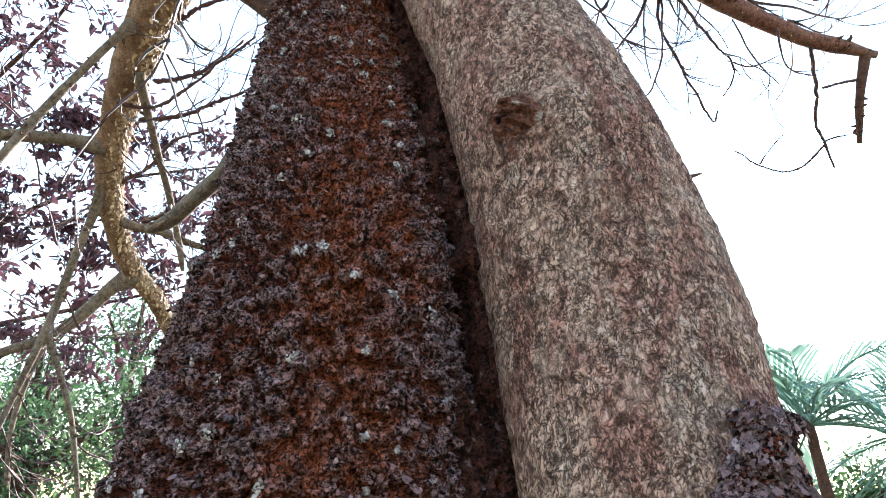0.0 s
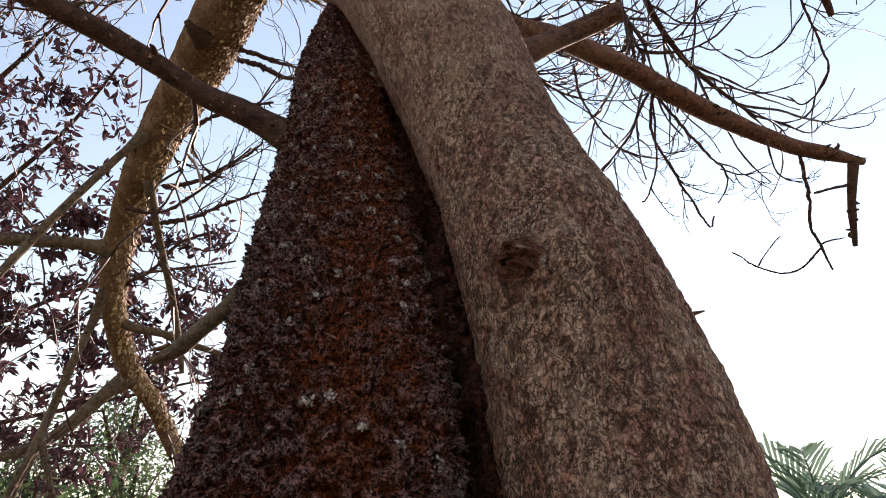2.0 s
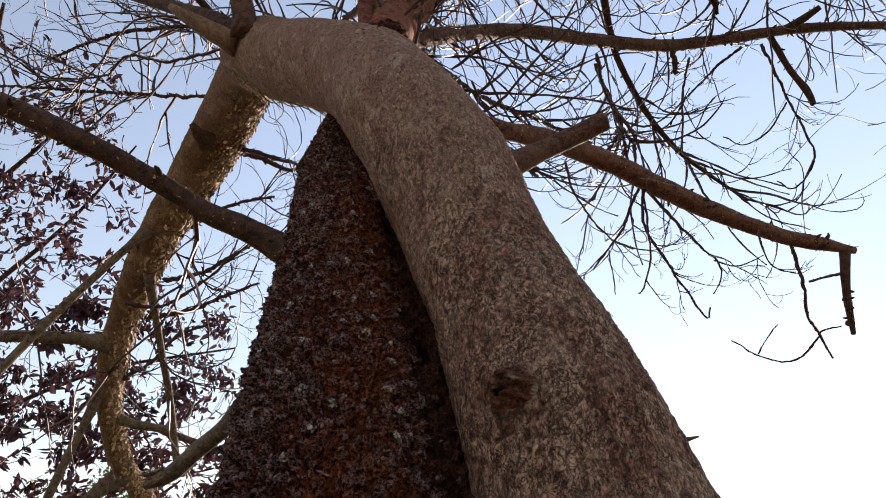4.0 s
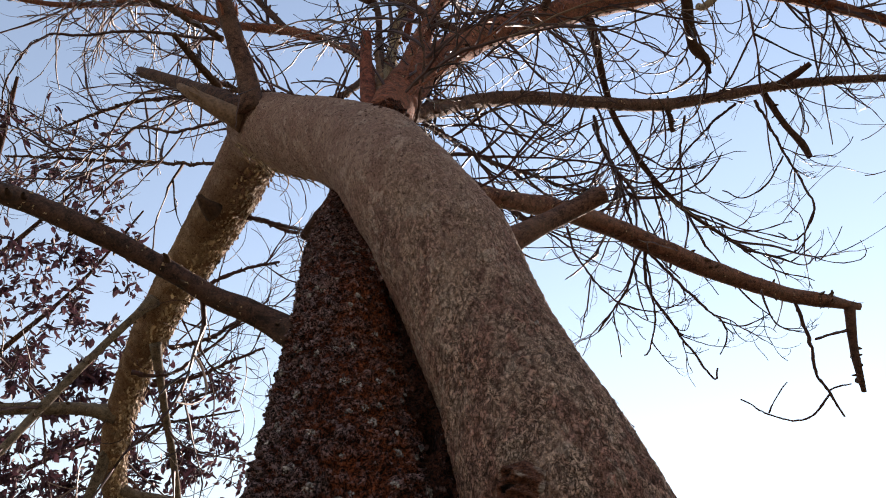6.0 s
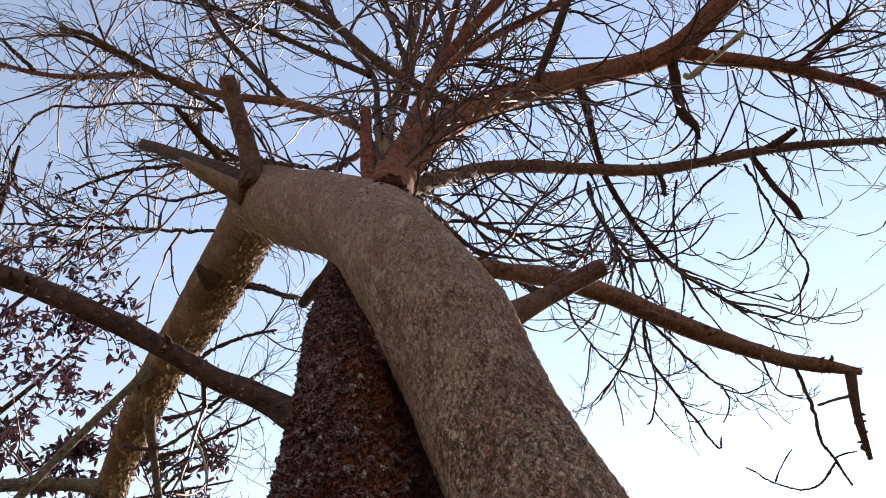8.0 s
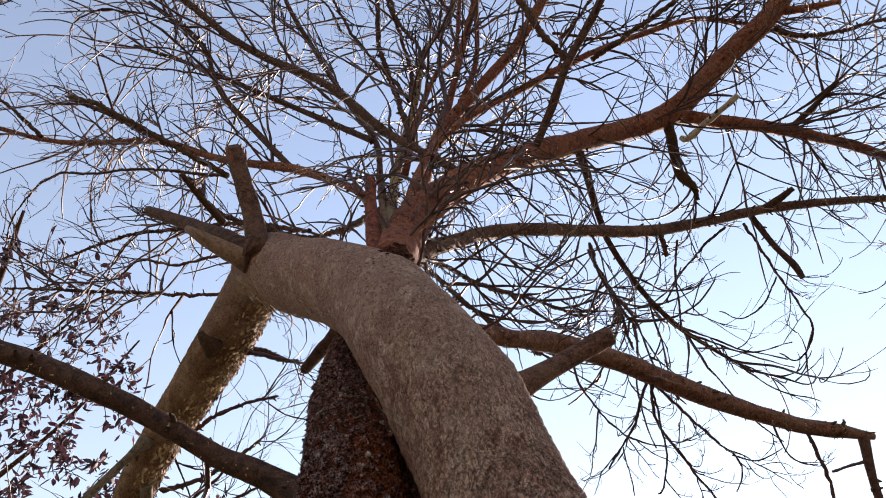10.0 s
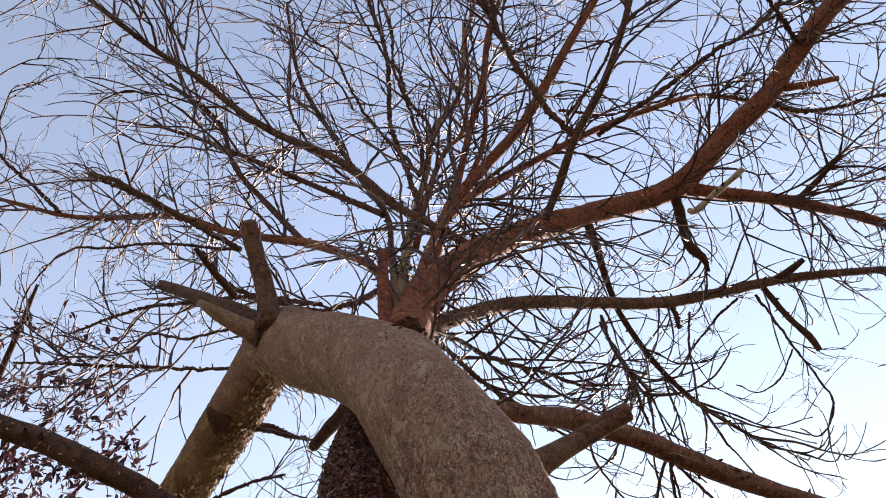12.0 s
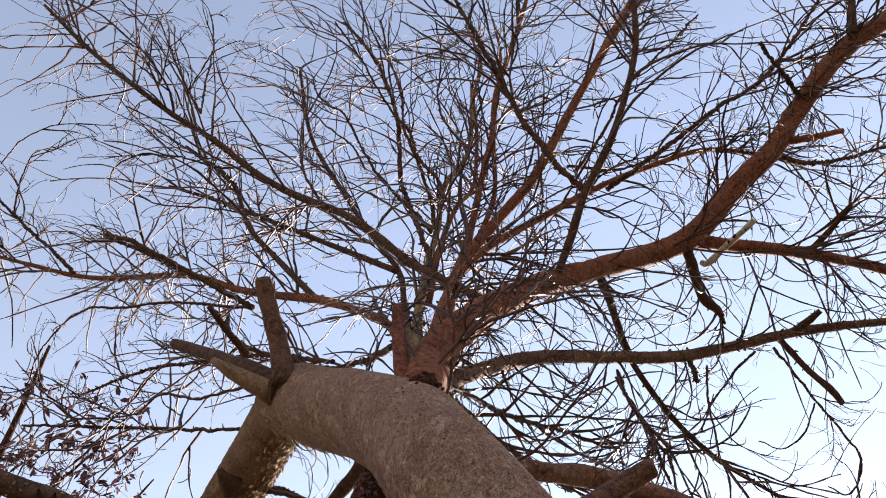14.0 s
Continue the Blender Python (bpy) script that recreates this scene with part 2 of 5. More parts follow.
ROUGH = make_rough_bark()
SMOOTH = make_smooth_bark("flaky_bark", (0.195, 0.103, 0.077), (0.63, 0.405, 0.308), (0.43, 0.180, 0.140))
BROWN = make_limb_bark("limb_bark", (0.034, 0.012, 0.008), (0.240, 0.078, 0.046), (0.125, 0.072, 0.056))
UMBER = make_limb_bark("umber_bark", (0.022, 0.010, 0.008), (0.135, 0.066, 0.050), (0.11, 0.078, 0.066))
DARK = make_limb_bark("dark_bark", (0.016, 0.008, 0.007), (0.090, 0.042, 0.031), (0.065, 0.042, 0.033))
PALE = make_limb_bark("pale_bark", (0.085, 0.055, 0.028), (0.27, 0.20, 0.12))
GREY = make_limb_bark("grey_bark", (0.036, 0.026, 0.020), (0.150, 0.112, 0.080), (0.16, 0.13, 0.105))
SCALE = make_flake("bark_scale", (0.008, 0.0038, 0.0040), (0.230, 0.138, 0.142), (0.34, 0.26, 0.26), (0.33, 0.085, 0.030), True)
FLAKE = make_flake("bark_flake", (0.075, 0.036, 0.025), (0.50, 0.315, 0.230), (0.58, 0.43, 0.34), (0.34, 0.150, 0.104), False)
TWIG = make_twig()
DEAD = make_plain("dead_wood", (0.055, 0.030, 0.022), (0.25, 0.155, 0.108), 38)
SPLIT = make_limb_bark("split_wood", (0.020, 0.006, 0.005), (0.210, 0.058, 0.038), (0.085, 0.040, 0.030))
BLEACHED = make_plain("bleached_wood", (0.10, 0.080, 0.065), (0.66, 0.60, 0.52), 16)
RUSSET = make_limb_bark("russet_bark", (0.028, 0.012, 0.009), (0.180, 0.077, 0.054), (0.115, 0.078, 0.065))
# loose bark, made paler so that its colour carries the sunlit highlights
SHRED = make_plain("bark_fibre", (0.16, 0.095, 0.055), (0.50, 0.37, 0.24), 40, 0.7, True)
LICHEN = make_plain("lichen", (0.09, 0.070, 0.066), (0.46, 0.39, 0.365), 150, 0.95, True)
CHAR = make_plain("dark_dead_wood", (0.020, 0.012, 0.010), (0.10, 0.055, 0.035), 45, 0.95)
SCARRED = make_scar()
SHADE_CRUST = make_shade_crust()
LEAF_RED = make_leaf("purple_leaf", (0.024, 0.014, 0.022), (0.120, 0.056, 0.074), 0.30)
LEAF_GREEN = make_leaf("green_leaf", (0.028, 0.062, 0.030), (0.10, 0.17, 0.07), 0.35)
PALM = make_leaf("palm_leaf", (0.050, 0.10, 0.080), (0.20, 0.31, 0.24), 0.3)
EARTH = make_ground()


# ---- geometry helpers ----
def hashed(i, j, k, seed):
    h = (i * 374761393 + j * 668265263 + k * 2147483647 + seed * 974634777) & 0xFFFFFFFF
    h = ((h ^ (h >> 13)) * 1274126177) & 0xFFFFFFFF
    return ((h ^ (h >> 16)) & 0xFFFFFF) / 0xFFFFFF


def lumpy(p, scale, seed=0):
    """Smooth value noise, -1 to 1, of an array of places."""
    q = np.asarray(p, float) * scale
    b = np.floor(q).astype(np.int64)
    f = q - b
    f = f * f * (3 - 2 * f)
    out = 0
    for a in (0, 1):
        for c in (0, 1):
            for d in (0, 1):
                w = (f[..., 0] if a else 1 - f[..., 0]) * (f[..., 1] if c else 1 - f[..., 1]) * (f[..., 2] if d else 1 - f[..., 2])
                out = out + w * hashed(b[..., 0] + a, b[..., 1] + c, b[..., 2] + d, seed)
    return out * 2 - 1


def rugged(p, scale, octaves=3, seed=0):
    return sum(lumpy(p, scale * 2.1**o, seed + o) * 0.5**o for o in range(octaves))


def knobs(p, scale, seed=0):
    """Distance to the nearest scattered point, in cells, and that point's own random number."""
    q = np.asarray(p, float) * scale
    b = np.floor(q).astype(np.int64)
    near, own = np.full(q.shape[:-1], 9.0), np.zeros(q.shape[:-1])
    for a in (-1, 0, 1):
        for c in (-1, 0, 1):
            for d in (-1, 0, 1):
                i, j, k = b[..., 0] + a, b[..., 1] + c, b[..., 2] + d
                at = np.stack((i + hashed(i, j, k, seed), j + hashed(i, j, k, seed + 1), k + hashed(i, j, k, seed + 2)), -1)
                r = np.linalg.norm(q - at, axis=-1)
                own = np.where(r < near, hashed(i, j, k, seed + 3), own)
                near = np.minimum(near, r)
    return near, own


def unit(v):
    return v / np.maximum(np.linalg.norm(v, axis=-1, keepdims=True), 1e-9)


def spline(points, step):
    """A smooth line through (x, y, z, radius) points."""
    p = np.array(points, float)
    p = np.vstack((2 * p[0] - p[1], p, 2 * p[-1] - p[-2]))
    rows = []
    for i in range(1, len(p) - 2):
        a, b, c, d = p[i - 1], p[i], p[i + 1], p[i + 2]
        n = max(2, int(np.linalg.norm(c[:3] - b[:3]) / step))
        t = (np.arange(n) / n)[:, None]
        rows.append(0.5 * (2 * b + (c - a) * t + (2 * a - 5 * b + 4 * c - d) * t**2 + (3 * b - a - 3 * c + d) * t**3))
    rows.append(p[-2][None])
    out = np.vstack(rows)
    out[:, 3] = np.maximum(out[:, 3], 0.002)
    return out[:, :3], out[:, 3]


def rings(centres, sides):
    """Unit spokes (n, sides, 3) that do not twist along the line, and the tangents."""
    tan = unit(np.gradient(centres, axis=0))
    side = np.cross(tan[0], (0.0, 1.0, 0.0))
    if np.linalg.norm(side) < 0.2:
        side = np.cross(tan[0], (1.0, 0.0, 0.0))
    u = unit(side)
    us = []
    for t in tan:
        u = unit(u - t * (u @ t))
        us.append(u)
    us = np.array(us)
    vs = np.cross(tan, us)
    ang = np.arange(sides) / sides * 2 * np.pi
    return us[:, None] * np.cos(ang)[None, :, None] + vs[:, None] * np.sin(ang)[None, :, None], tan


def mesh_of(name, verts, faces, smooth=True, extra=None):
    """A mesh from arrays; faces (n, 3) or (n, 4)."""
    me = bpy.data.meshes.new(name)
    k = faces.shape[1]
    me.vertices.add(len(verts))
    me.vertices.foreach_set("co", np.ascontiguousarray(verts, np.float32).ravel())
    me.loops.add(faces.size)
    me.loops.foreach_set("vertex_index", np.ascontiguousarray(faces, np.int32).ravel())
    me.polygons.add(len(faces))
    me.polygons.foreach_set("loop_start", np.arange(len(faces), dtype=np.int32) * k)
    me.polygons.foreach_set("use_smooth", np.full(len(faces), smooth))
    for key, values in (extra or {}).items():
        me.attributes.new(key, "FLOAT", "POINT").data.foreach_set("value", np.ascontiguousarray(values, np.float32).ravel())
    me.update(calc_edges=True)
    return me


def grid_faces(n, m):
    """Quads of a tube of n rings with m sides."""
    a = np.arange((n - 1) * m).reshape(n - 1, m)
    b = np.roll(a, -1, axis=1)
    return np.stack((a, b, b + m, a + m), -1).reshape(-1, 4)


def closed(v):
    """Adds shrunken end rings, so that a tube has ends."""
    first, last = v[0].mean(0), v[-1].mean(0)
    return np.concatenate((first + (v[:1] - first) * 0.02, v, last + (v[-1:] - last) * 0.55, last + (v[-1:] - last) * 0.02))


def part(name, mesh, material, parent, label="", kind=""):
    ob = new(name, mesh)
    mesh.materials.append(material)
    if parent:
        ob.parent = parent
        ob.matrix_parent_inverse = parent.matrix_basis.inverted()
    return tagged(ob, label, "", "", kind)


def thing(name, place, label, category, group=""):
    ob = new(name)
    ob.empty_display_size = 0.2
    ob.matrix_basis = pose(*place)
    return tagged(ob, label, category, group)


def tubes(lines, radii, sides=3):
    """Many thin tubes at once: lines (n, k, 3), radii (n, k). Returns vertices and quads."""
    n, k, _ = lines.shape
    tan = unit(np.gradient(lines, axis=1))
    ref = np.where(np.abs(tan[..., 2:3]) > 0.9, (1.0, 0.0, 0.0), (0.0, 0.0, 1.0))
    u = unit(np.cross(tan, ref))
    v = np.cross(tan, u)
    ang = np.arange(sides) / sides * 2 * np.pi
    ring = u[..., None, :] * np.cos(ang)[:, None] + v[..., None, :] * np.sin(ang)[:, None]
    verts = lines[..., None, :] + ring * radii[..., None, None]
    faces = (grid_faces(k, sides)[None] + (np.arange(n) * k * sides)[:, None, None]).reshape(-1, 4)
    return verts.reshape(-1, 3), faces


def wander(rng, start, way, length, bend, k=10, wobble=0.10, curl=None):
    """Twig lines: they set out along way, turn towards bend more and more, and curl by an angle into hooks."""
    pts, d = [start], unit(way)
    axis = unit(np.cross(d, rng.normal(0, 1, d.shape)))
    step = (length / (k - 1))[:, None]
    for i in range(k - 1):
        if curl is not None:
            a = (curl * (0.35 + 1.3 * i / k) / k)[:, None]
            axis = unit(axis - d * (axis * d).sum(1)[:, None])
            d = d * np.cos(a) + np.cross(axis, d) * np.sin(a)
        d = unit(d + bend * (0.35 + i / k) * 3.4 / k + rng.normal(0, wobble, d.shape))
        pts.append(pts[-1] + d * step)
    return np.stack(pts, 1)


UP = np.array((0.0, 0.0, 1.0))


def side_lines(rng, own, knot, lines, size, mode, k, share, sense):
    """Smaller twigs that leave the given lines at the given knots; those of one twig arch the same way."""
    m = len(own)
    tip = unit(lines[own, np.minimum(knot + 1, lines.shape[1] - 1)] - lines[own, knot - 1])
    out = unit(np.cross(tip, sense[own] + rng.normal(0, 0.7, (m, 3))))
    out = out * np.where(knot % 2, 1.0, -1.0)[:, None]
    way = tip * 0.8 + out * 0.75 + UP * (0.3 if mode == "up" else 0.0)
    turn = UP * (rng.uniform(-1.1, 0.25, m) if mode == "up" else rng.uniform(0.0, 1.0, m))[:, None]
    bend = tip * 0.35 + turn + rng.normal(0, 0.25, (m, 3))
    long = size[own] * rng.uniform(*share, m)
    return wander(rng, lines[own, knot], way, long, bend * 1.0, k, 0.11, rng.normal(0, 1.7, m)), long


def twigs_on(parent, centres, radii, count, length, mode, seed, span=(0.25, 1.0), thick=0.0135):
    """Bare arching twigs along a limb: each with its side twigs is one mesh."""
    rng = np.random.default_rng(seed)
    tan = unit(np.gradient(centres, axis=0))
    at = rng.uniform(*span, count) ** 0.8 * (len(centres) - 1)
    i = np.clip(at.astype(int), 0, len(centres) - 1)
    out = unit(np.cross(tan[i], rng.normal(0, 1, (count, 3))))
    size = length * 1.2 * rng.uniform(0.5, 1.8, count)
    if mode == "hang":
        way = tan[i] * 0.5 + out * 0.7 - UP * 0.75
        bend = UP * rng.uniform(0.0, 0.95, count)[:, None] + out * 0.25 + rng.normal(0, 0.2, (count, 3))
    elif mode == "out":
        way = tan[i] * 0.8 + out * 0.8 + UP * 0.15
        bend = rng.normal(0, 0.35, (count, 3)) - UP * rng.uniform(-0.2, 0.8, count)[:, None]
    else:
        way = tan[i] * 0.8 + out * 0.75 + UP * 0.35
        bend = tan[i] * 0.3 + out * 0.45 - UP * rng.uniform(-0.2, 1.0, count)[:, None] + rng.normal(0, 0.2, (count, 3))
    k = 13
    first = wander(rng, centres[i], way, size, bend * 0.95, k, 0.10, rng.normal(0, 1.3, count))
    r1 = thick * (0.65 + size / length * 0.40)[:, None] * np.linspace(1.0, 0.40, k)[None]
    sense = rng.normal(0, 1, (count, 3))
    m = int(count * 3.6)
    own, knot = rng.integers(0, count, m), rng.integers(2, k - 1, m)
    second, long2 = side_lines(rng, own, knot, first, size, mode, 10, (0.22, 0.72), sense)
    r2 = (r1[own, knot] * 0.76)[:, None] * np.linspace(1.0, 0.5, 10)[None]
    m3 = int(m * 0.75)
    own3, knot3 = rng.integers(0, m, m3), rng.integers(2, 9, m3)
    third, _ = side_lines(rng, own3, knot3, second, long2, mode, 7, (0.22, 0.6), sense[own])
    r3 = (r2[own3, knot3] * 0.8)[:, None] * np.linspace(1.0, 0.6, 7)[None]
    r1, r2, r3 = (r * rng.uniform(0.68, 1.38, r.shape) for r in (r1, r2, r3))
    for t in range(count):
        verts, faces, n = [], [], 0
        for lines, r in ((first[t:t + 1], r1[t:t + 1]), (second[own == t], r2[own == t]), (third[own[own3] == t], r3[own[own3] == t])):
            if len(lines):
                v, f = tubes(lines, r)
                verts.append(v)
                faces.append(f + n)
                n += len(v)
        part("twig", mesh_of("twig", np.vstack(verts), np.vstack(faces)), TWIG, parent, "bare arching dark brown twig" if t == 0 else "")


COUNT = [0]


def limb(name, parent, material, points, label="", twigs=None, sides=0, rough=0.085):
    """A tapering branch along (x, y, z, radius) points, with bark relief; twigs: number, length, mode."""
    COUNT[0] += 1
    thick = max(p[3] for p in points)
    c, r = spline(points, max(0.024, min(0.10, thick * 0.6)))
    m = sides or (18 if thick > 0.08 else 12 if thick > 0.03 else 7)
    if thick < 0.035:
        rng = np.random.default_rng(COUNT[0])
        kink = np.stack([lumpy(c, 6.0, COUNT[0] + q) * 0.014 + lumpy(c, 17.0, COUNT[0] + q + 5) * 0.006 for q in range(3)], -1)
        c = c + kink * np.clip(np.arange(len(c)) / 6, 0, 1)[:, None]
        c = c + rng.normal(0, 0.16, c.shape) * r[:, None]
        r = r * rng.uniform(0.80, 1.22, len(r))
    spoke, _ = rings(c, m)
    rr = r[:, None] * np.ones(m)
    base = c[:, None] + spoke * rr[..., None]
    rr = rr * (1 + rough * rugged(base, 9.0, 3, COUNT[0]) + rough * 1.2 * lumpy(base, 2.5, COUNT[0] + 7))
    v = closed(c[:, None] + spoke * rr[..., None])
    ob = part(name, mesh_of(name, v.reshape(-1, 3), grid_faces(len(v), m)), material, parent, label)
    if thick > 0.045 and name == "limb":
        shreds_on(ob, c, r, int(60 * len(c) * thick), COUNT[0] + 500, 0.013)
    if thick > 0.022 and name in ("limb", "branch"):
        nubs_on(ob, c, r, int(5 + np.linalg.norm(np.diff(c, axis=0), axis=1).sum() * 7), COUNT[0] + 900)
    if twigs:
        twigs_on(ob, c, r, twigs[0], twigs[1], twigs[2], COUNT[0] * 11 + 3, *twigs[3:])
    return ob


def splinters(parent, tip, way, thick, count, seed, material=None):
    """Torn slivers of wood that stand out of a broken end."""
    rng = np.random.default_rng(seed)
    way = unit(np.array(way, float))
    a = unit(np.cross(way, (0.3, 0.8, 0.5)))
    b = np.cross(way, a)
    for k in range(count):
        t, q = rng.uniform(0, 2 * math.pi), rng.uniform(0.35, 0.95)
        out = a * math.cos(t) + b * math.sin(t)
        root = np.array(tip) + out * thick * q - way * thick
        long = thick * rng.uniform(1.4, 3.6)
        line = root + np.outer((0, 0.4, 0.75, 1.0), way * long) + np.outer((0, 0.02, 0.10, 0.20), out * long) + rng.normal(0, thick * 0.05, (4, 3))
        v, f = tubes(line[None], thick * rng.uniform(0.16, 0.34) * np.array(((1.0, 0.9, 0.5, 0.08),)), 5)
        part("splinter", mesh_of("splinter", v, f, False), material or DEAD, parent, "torn sliver of wood" if k == 0 else "")


def nubs_on(parent, centres, radii, count, seed):
    """Short knobs and snapped spurs where twigs once grew."""
    rng = np.random.default_rng(seed)
    i = (rng.uniform(0.05, 0.98, count) * (len(centres) - 1)).astype(int)
    tan = unit(np.gradient(centres, axis=0))[i]
    out = unit(np.cross(tan, rng.normal(0, 1, (count, 3))))
    start = centres[i] + out * (radii[i] * 0.75)[:, None]
    long = radii[i] * 0.25 + rng.uniform(0.012, 0.045, count)
    lines = wander(rng, start, unit(out + tan * rng.uniform(0.1, 0.8, count)[:, None]), long, rng.normal(0, 0.3, (count, 3)), 4, 0.12)
    thick = np.minimum(rng.uniform(0.006, 0.015, count), radii[i] * 0.55)
    v, f = tubes(lines, thick[:, None] * np.array((1.5, 1.1, 0.9, 0.45))[None], 6)
    part("nub", mesh_of("nub", v, f), CHAR, parent, "small dark snapped spurs", "stuff")


def shreds_on(parent, centres, radii, count, seed, long=0.035, toward=None):
    """Loose fibres and scales of bark that stand off a limb."""
    rng = np.random.default_rng(seed)
    i = (rng.uniform(0, 1, count) * (len(centres) - 1)).astype(int)
    tan = unit(np.gradient(centres, axis=0))[i]
    out = unit(np.cross(tan, rng.normal(0, 1, (count, 3))))
    if toward:
        out = unit(out * 0.8 + np.array(toward))
        out = unit(out - tan * (out * tan).sum(1)[:, None])
    start = centres[i] + out * (radii[i] * 0.97)[:, None]
    way = unit(out * 0.8 + tan * rng.normal(0, 0.8, count)[:, None] + rng.normal(0, 0.4, (count, 3)))
    lines = wander(rng, start, way, long * rng.uniform(0.4, 1.5, count), rng.normal(0, 0.9, (count, 3)), 4, 0.15)
    v, f = tubes(lines, 0.0030 * rng.uniform(0.5, 1.6, count)[:, None] * np.array((1.0, 1.2, 0.8, 0.4))[None])
    part("bark_fibre", mesh_of("bark_fibre", v, f), SHRED, parent, "loose pale bark fibres", "stuff")


def leaves_at(rng, places, size, droop=0.3, spread=1.0, broad=1.0):
    """Curled leaf blades that taper to a tip: vertices and triangles."""
    n = len(places)
    along = unit(rng.normal(0, 1, (n, 3)) * spread - UP * droop)
    side = unit(np.cross(along, rng.normal(0, 1, (n, 3))))
    up = np.cross(side, along)
    s = (size * rng.uniform(0.6, 1.3, n))[:, None]
    w = side * s * rng.uniform(0.20, 0.34, n)[:, None] * broad
    curl = (up * rng.normal(0, 0.35, (n, 1)) + side * rng.normal(0, 0.30, (n, 1))) * s
    fold = up * s * rng.uniform(0.02, 0.16, n)[:, None]
    a, b, tip = (places + along * s * q + curl * q**2 for q in (0.30, 0.66, 1.0))
    verts = np.stack((places, a + w * 0.9 + fold, a, a - w * 0.9 + fold, b + w * 0.8 + fold, b, b - w * 0.8 + fold, tip), 1).reshape(-1, 3)
    faces = np.array(((0, 1, 2), (0, 2, 3), (1, 4, 2), (2, 4, 5), (2, 5, 3), (3, 5, 6), (4, 7, 5), (5, 7, 6)))
    return verts, (faces[None] + (np.arange(n) * 8)[:, None, None]).reshape(-1, 3)


# ---- ground ----
def build_ground():
    n = 60
    g = np.sign(np.linspace(-1, 1, n)) * np.abs(np.linspace(-1, 1, n)) ** 3 * 1500
    x, y = np.meshgrid(g, g + 3)
    far = np.hypot(x, y - 3)
    z = -0.02 + lumpy(np.stack((x, y, 0 * x), -1), 0.35, 5) * np.clip(far / 30, 0.03, 0.6)
    v = np.stack((x, y, z), -1).reshape(-1, 3)
    a = (np.arange(n - 1)[:, None] * n + np.arange(n - 1)).ravel()
    f = np.stack((a, a + 1, a + 1 + n, a + n), -1)
    ob = part("ground", mesh_of("ground", v, f), EARTH, None)
    tagged(ob, "dry bare earth with thin grass under the tree", "ground", "", "structure")


build_ground()

# ---- the tree ----
tree = thing("tree", (0.1, 1.7, 0), "old leafless tree with dark knobbly stem and arching grey-brown stem", "tree")
ROUGH_LINE = [(-0.42, 1.82, -0.30, 0.880), (-0.40, 1.80, 0.35, 0.680), (-0.37, 1.79, 0.95, 0.560), (-0.36, 1.80, 1.58, 0.466), (-0.32, 1.74, 2.17, 0.345), (-0.39, 1.96, 2.85, 0.292), (-0.42, 2.06, 3.17, 0.270), (-0.46, 2.08, 3.61, 0.204), (-0.56, 2.31, 4.06, 0.166), (-0.56, 2.41, 4.48, 0.137), (-0.48, 2.50, 4.97, 0.108)]
WEB_LINE = [(-0.02, 1.95, -0.30, 0.500), (0.00, 1.92, 0.80, 0.360), (0.06, 1.85, 1.60, 0.205), (0.03, 1.84, 2.10, 0.200), (-0.02, 1.93, 2.50, 0.195), (-0.07, 2.04, 2.85, 0.185), (-0.14, 2.14, 3.20, 0.165), (-0.22, 2.22, 3.58, 0.140), (-0.35, 2.30, 3.80, 0.120), (-0.48, 2.39, 4.29, 0.100)]
BURL_LINE = [(0.59, 1.44, 1.45, 0.119), (0.60, 1.41, 1.55, 0.104), (0.62, 1.40, 1.64, 0.089), (0.64, 1.38, 1.70, 0.067), (0.65, 1.37, 1.74, 0.052)]
COLLAR_LINE = [(-0.33, 1.92, 4.44, 0.135), (-0.32, 1.95, 4.56, 0.142), (-0.31, 1.98, 4.68, 0.138), (-0.29, 2.01, 4.80, 0.120), (-0.28, 2.04, 4.92, 0.085)]
SMOOTH_LINE = [(0.66, 1.60, -0.30, 0.600), (0.61, 1.59, 0.40, 0.450), (0.56, 1.59, 1.00, 0.378), (0.495, 1.63, 1.58, 0.326), (0.442, 1.70, 2.09, 0.333), (0.330, 1.70, 2.58, 0.298), (0.224, 1.80, 2.99, 0.275), (0.13, 1.87, 3.33, 0.282), (-0.01, 1.91, 3.78, 0.299), (-0.21, 1.93, 4.18, 0.274), (-0.37, 2.09, 4.58, 0.281), (-0.62, 2.28, 4.95, 0.266), (-0.98, 2.55, 5.37, 0.267), (-1.31, 2.77, 5.74, 0.258), (-1.52, 3.18, 6.06, 0.238), (-1.94, 3.76, 5.88, 0.233), (-2.26, 4.15, 5.70, 0.210), (-2.55, 4.48, 5.48, 0.185), (-2.81, 4.83, 5.20, 0.163), (-3.01, 5.14, 4.96, 0.142), (-3.14, 5.41, 4.69, 0.136), (-3.23, 5.78, 4.36, 0.113), (-3.21, 6.29, 3.99, 0.106), (-3.08, 6.72, 3.76, 0.095), (-2.99, 7.11, 3.49, 0.094), (-2.85, 7.58, 3.12, 0.075)]


